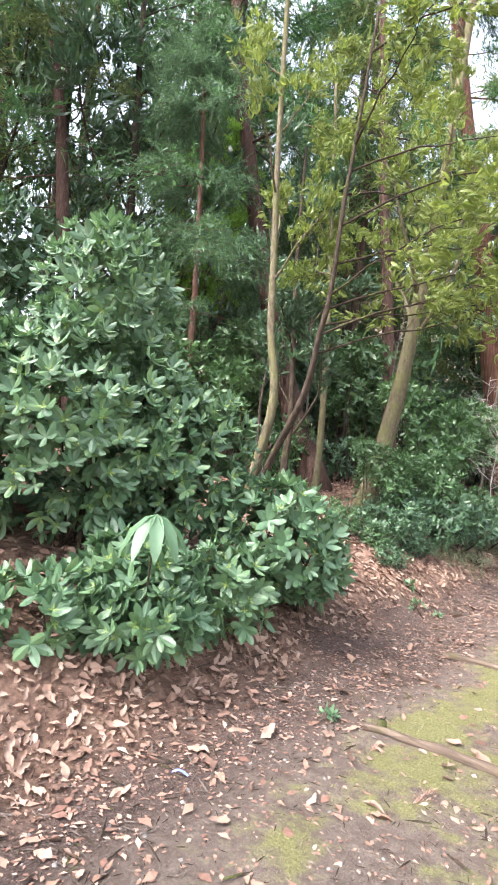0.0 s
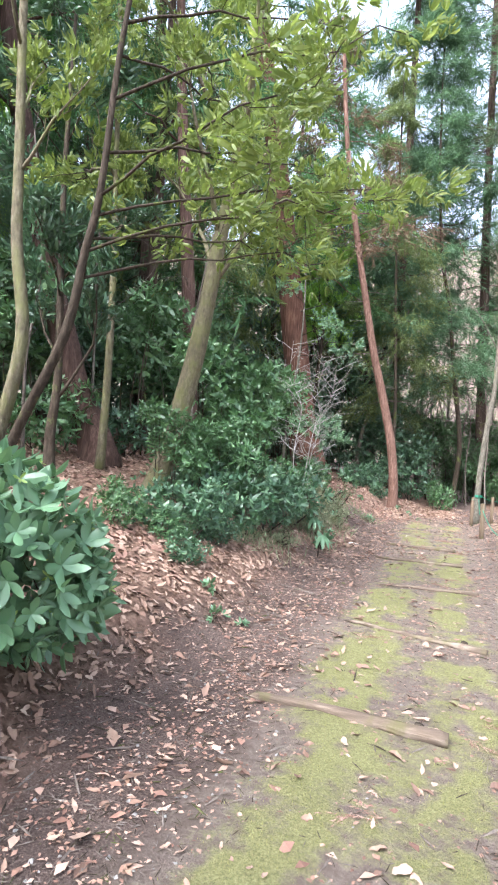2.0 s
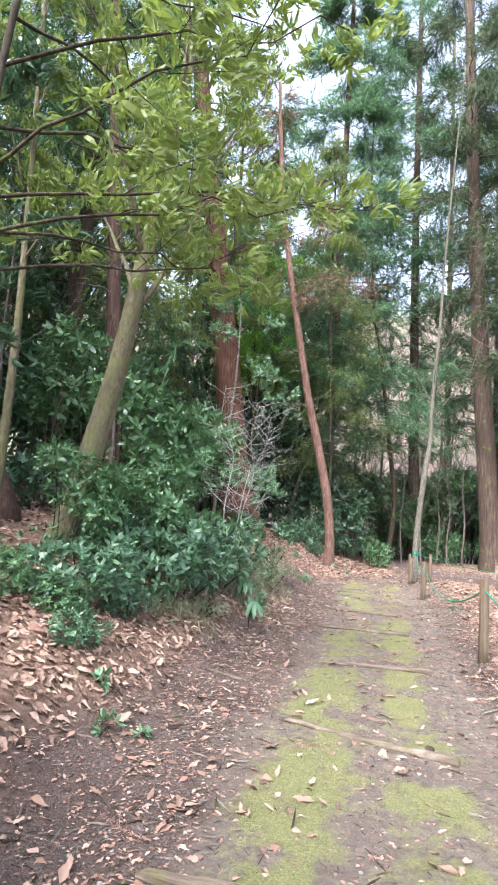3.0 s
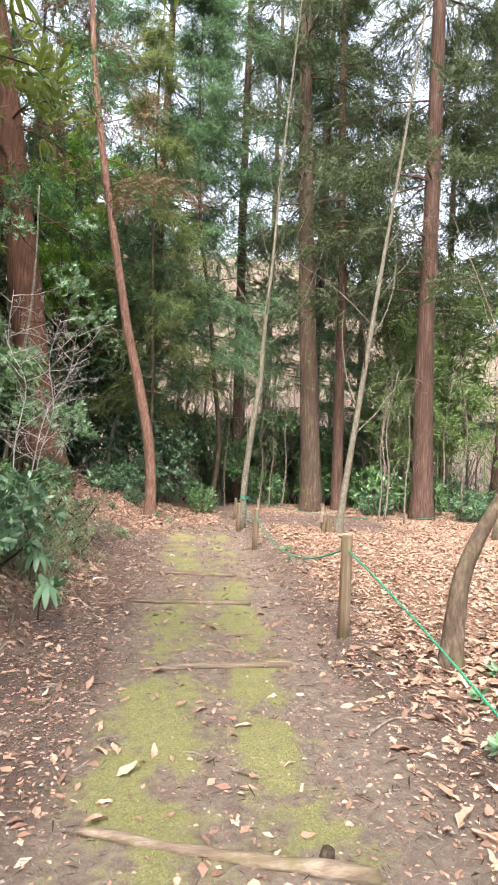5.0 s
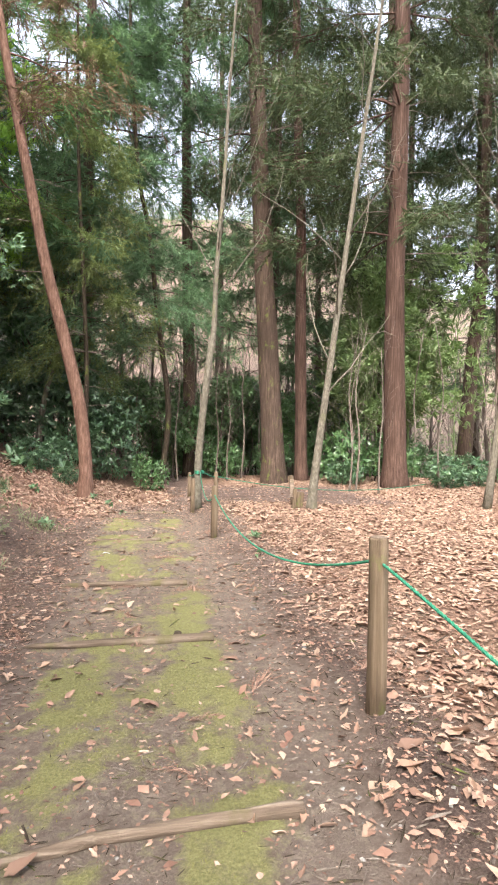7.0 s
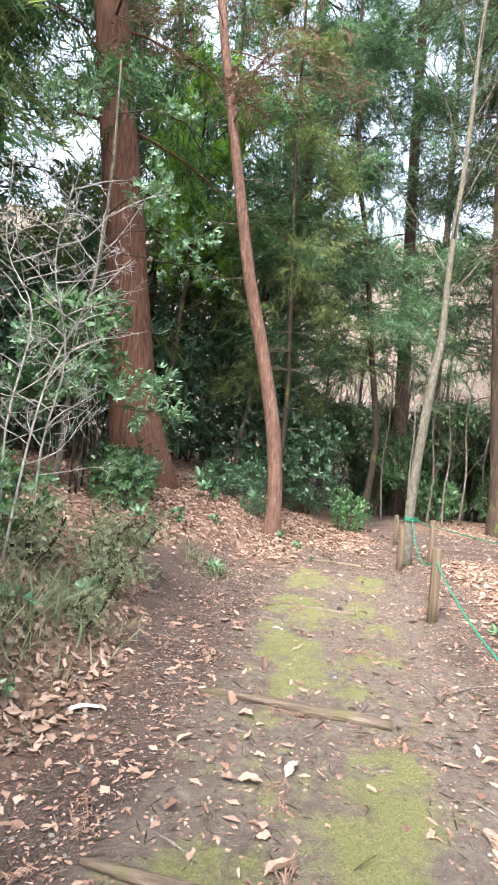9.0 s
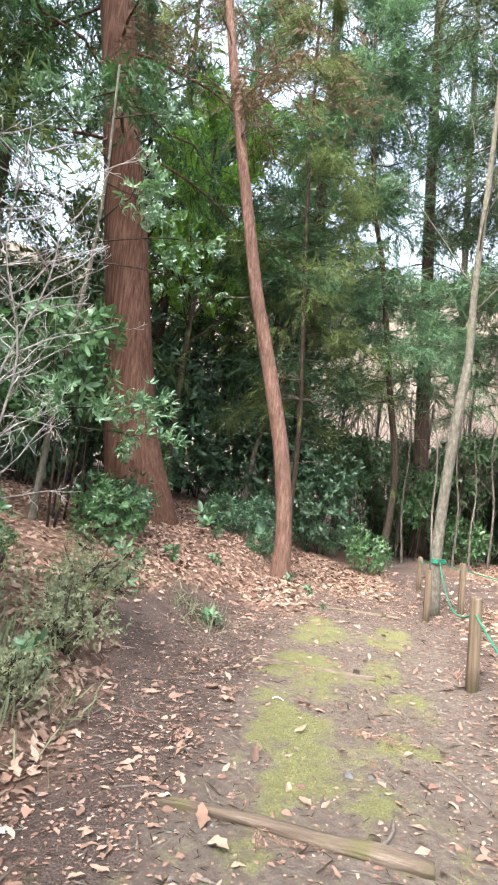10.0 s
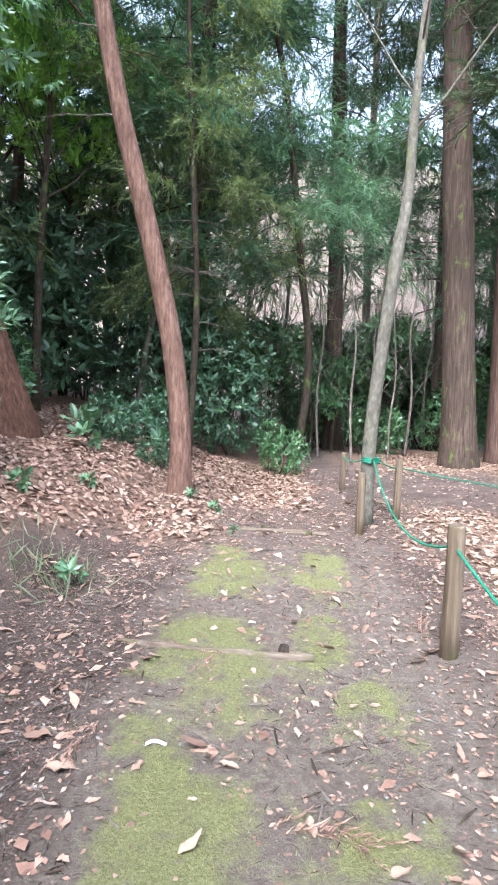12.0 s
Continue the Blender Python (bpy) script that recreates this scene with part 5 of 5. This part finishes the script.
def grass():
    """Dry olive grass and fine weeds along the foot of the bank."""
    r = np.random.default_rng(95)
    places = []
    for _ in range(900):
        y = r.uniform(7.5, 15.6)
        x = -2.35 - abs(r.normal()) * 0.75
        if noise.noise((x * 0.8, y * 0.6, 9)) > 0.12:
            for _ in range(14):
                places.append((x + r.normal() * 0.17, y + r.normal() * 0.17))
    p = np.array([(a, b, height(a, b)) for a, b in places])
    d = r.normal(size=(len(p), 3)) * 0.8 + np.array([0, 0, 1.0])
    blade = ([(0, -0.01, 0), (0, 0.01, 0), (0.6, 0.008, 0.06), (1, 0, 0.2)], [(0, 1, 2), (0, 2, 3)])
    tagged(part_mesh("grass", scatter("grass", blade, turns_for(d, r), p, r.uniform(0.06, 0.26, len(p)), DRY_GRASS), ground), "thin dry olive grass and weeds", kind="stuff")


grass()


# ---- odds and ends on the ground ----
def fallen_stick(pts, r, seed, label="bent dry stick lying on the earth"):
    o = on_ground(*pts[0])
    line = spline([(x - o[0], y - o[1], height(x, y) - o[2] + r * 0.8) for x, y in pts], 5)
    n = len(line)
    me = mesh_of("fallen_stick", *tube(line, [r * (1 - 0.6 * i / (n - 1)) for i in range(n)], 7, 0.15, seed), TWIG, True)
    ob = tagged(new("fallen_stick", me), label, "stick", "sticks on the ground")
    ob.location = o


fallen_stick([(0.1, 7.62), (0.3, 7.75), (0.45, 7.72), (0.62, 7.95)], 0.011, 1)
fallen_stick([(-0.62, 12.05), (-0.52, 12.25), (-0.5, 12.42)], 0.014, 2)
fallen_stick([(0.05, 12.75), (0.3, 12.9), (0.6, 12.95), (0.85, 13.1)], 0.01, 3)
fallen_stick([(-1.9, 7.6), (-2.1, 7.7), (-2.3, 7.66)], 0.012, 4)
fallen_stick([(-0.25, 13.1), (-0.1, 12.9), (0.02, 12.6)], 0.009, 5)
r = np.random.default_rng(97)
for k in range(26):
    x, y, a = r.uniform(-2.1, 0.9), r.uniform(2.2, 16.5), r.uniform(0, 6.3)
    l = r.uniform(0.12, 0.4)
    fallen_stick([(x, y), (x + math.cos(a) * l * 0.5, y + math.sin(a) * l * 0.5), (x + math.cos(a + 0.4) * l, y + math.sin(a + 0.4) * l)], r.uniform(0.003, 0.007), k + 10, "thin dry twig lying on the earth")

spray_mesh = [scatter("cedar_spray", SPRIGS[i], turns_for(np.array([(1, r.normal() * 0.7, 0.1) for _ in range(9)]), r, 0.8), np.array([(k * 0.05, r.normal() * 0.02, 0.01) for k in range(9)]), [0.22] * 9, LITTER_RED) for i in range(3)]
for k in range(34):
    x, y = (r.uniform(-1.9, 0.7), r.uniform(8.0, 17.0)) if k < 26 else (r.uniform(-2.0, 0.5), r.uniform(2.5, 8))
    ob = tagged(new("cedar_spray", spray_mesh[k % 3]), "reddish dry cedar spray fallen on the path", "twig", "fallen cedar sprays")
    ob.matrix_basis = pose(x, y, height(x, y) + 0.012, 0, 0, r.uniform(0, 360)) @ Matrix.Scale(r.uniform(0.35, 0.75), 4)


def scrap(x, y, turn, size, material, label):
    v, f = [], []
    for i in range(6):
        for j in (0, 1):
            for z in (0, 0.003):
                v.append((i / 5 * size, (j - 0.5) * size * 0.22, 0.012 * math.sin(i * 0.8) + 0.014 + z))
    for i in range(5):
        a = i * 4
        f += [(a, a + 2, a + 6, a + 4), (a + 1, a + 5, a + 7, a + 3), (a, a + 4, a + 5, a + 1), (a + 2, a + 3, a + 7, a + 6)]
    f += [(0, 1, 3, 2), (20, 22, 23, 21)]
    ob = tagged(new("scrap", mesh_of("scrap", v, f, material, False)), label, "litter")
    ob.matrix_basis = pose(x, y, height(x, y), 0, 0, turn)


BLUE_SCRAP = plain("blue_plastic", (0.12, 0.16, 0.42), (0.25, 0.3, 0.6), 20, 0.4)
scrap(-2.18, 11.57, 40, 0.17, PALE_LITTER, "pale curled strip of plastic on the earth")
scrap(-1.3, 13.66, 10, 0.09, PALE_LITTER, "small pale blue scrap lying on moss")
scrap(-1.9, 1.9, 35, 0.08, BLUE_SCRAP, "small blue plastic scrap among dry leaves")


def stone(x, y, r0, seed):
    bm = bmesh.new()
    bmesh.ops.create_icosphere(bm, subdivisions=3, radius=r0)
    for v in bm.verts:
        v.co *= 1 + 0.25 * noise.noise(v.co * (1.2 / r0) + Vector((seed, 0, 0)))
        v.co.z *= 0.6
    me = bpy.data.meshes.new("stone")
    bm.to_mesh(me)
    bm.free()
    me.materials.append(DARK_STONE)
    ob = tagged(new("stone", me), "dark grey rounded stone half sunk in earth", "stone", "stones on the path")
    ob.location = (x, y, height(x, y) + r0 * 0.15)


for k, (x, y, s) in enumerate(((-1.36, 3.12, 0.045), (-0.55, 12.6, 0.02), (0.15, 11.2, 0.022), (-0.72, 12.75, 0.03), (-0.6, 12.78, 0.022), (0.3, 10.2, 0.02), (-1.0, 9.4, 0.018))):
    stone(x, y, s, k)
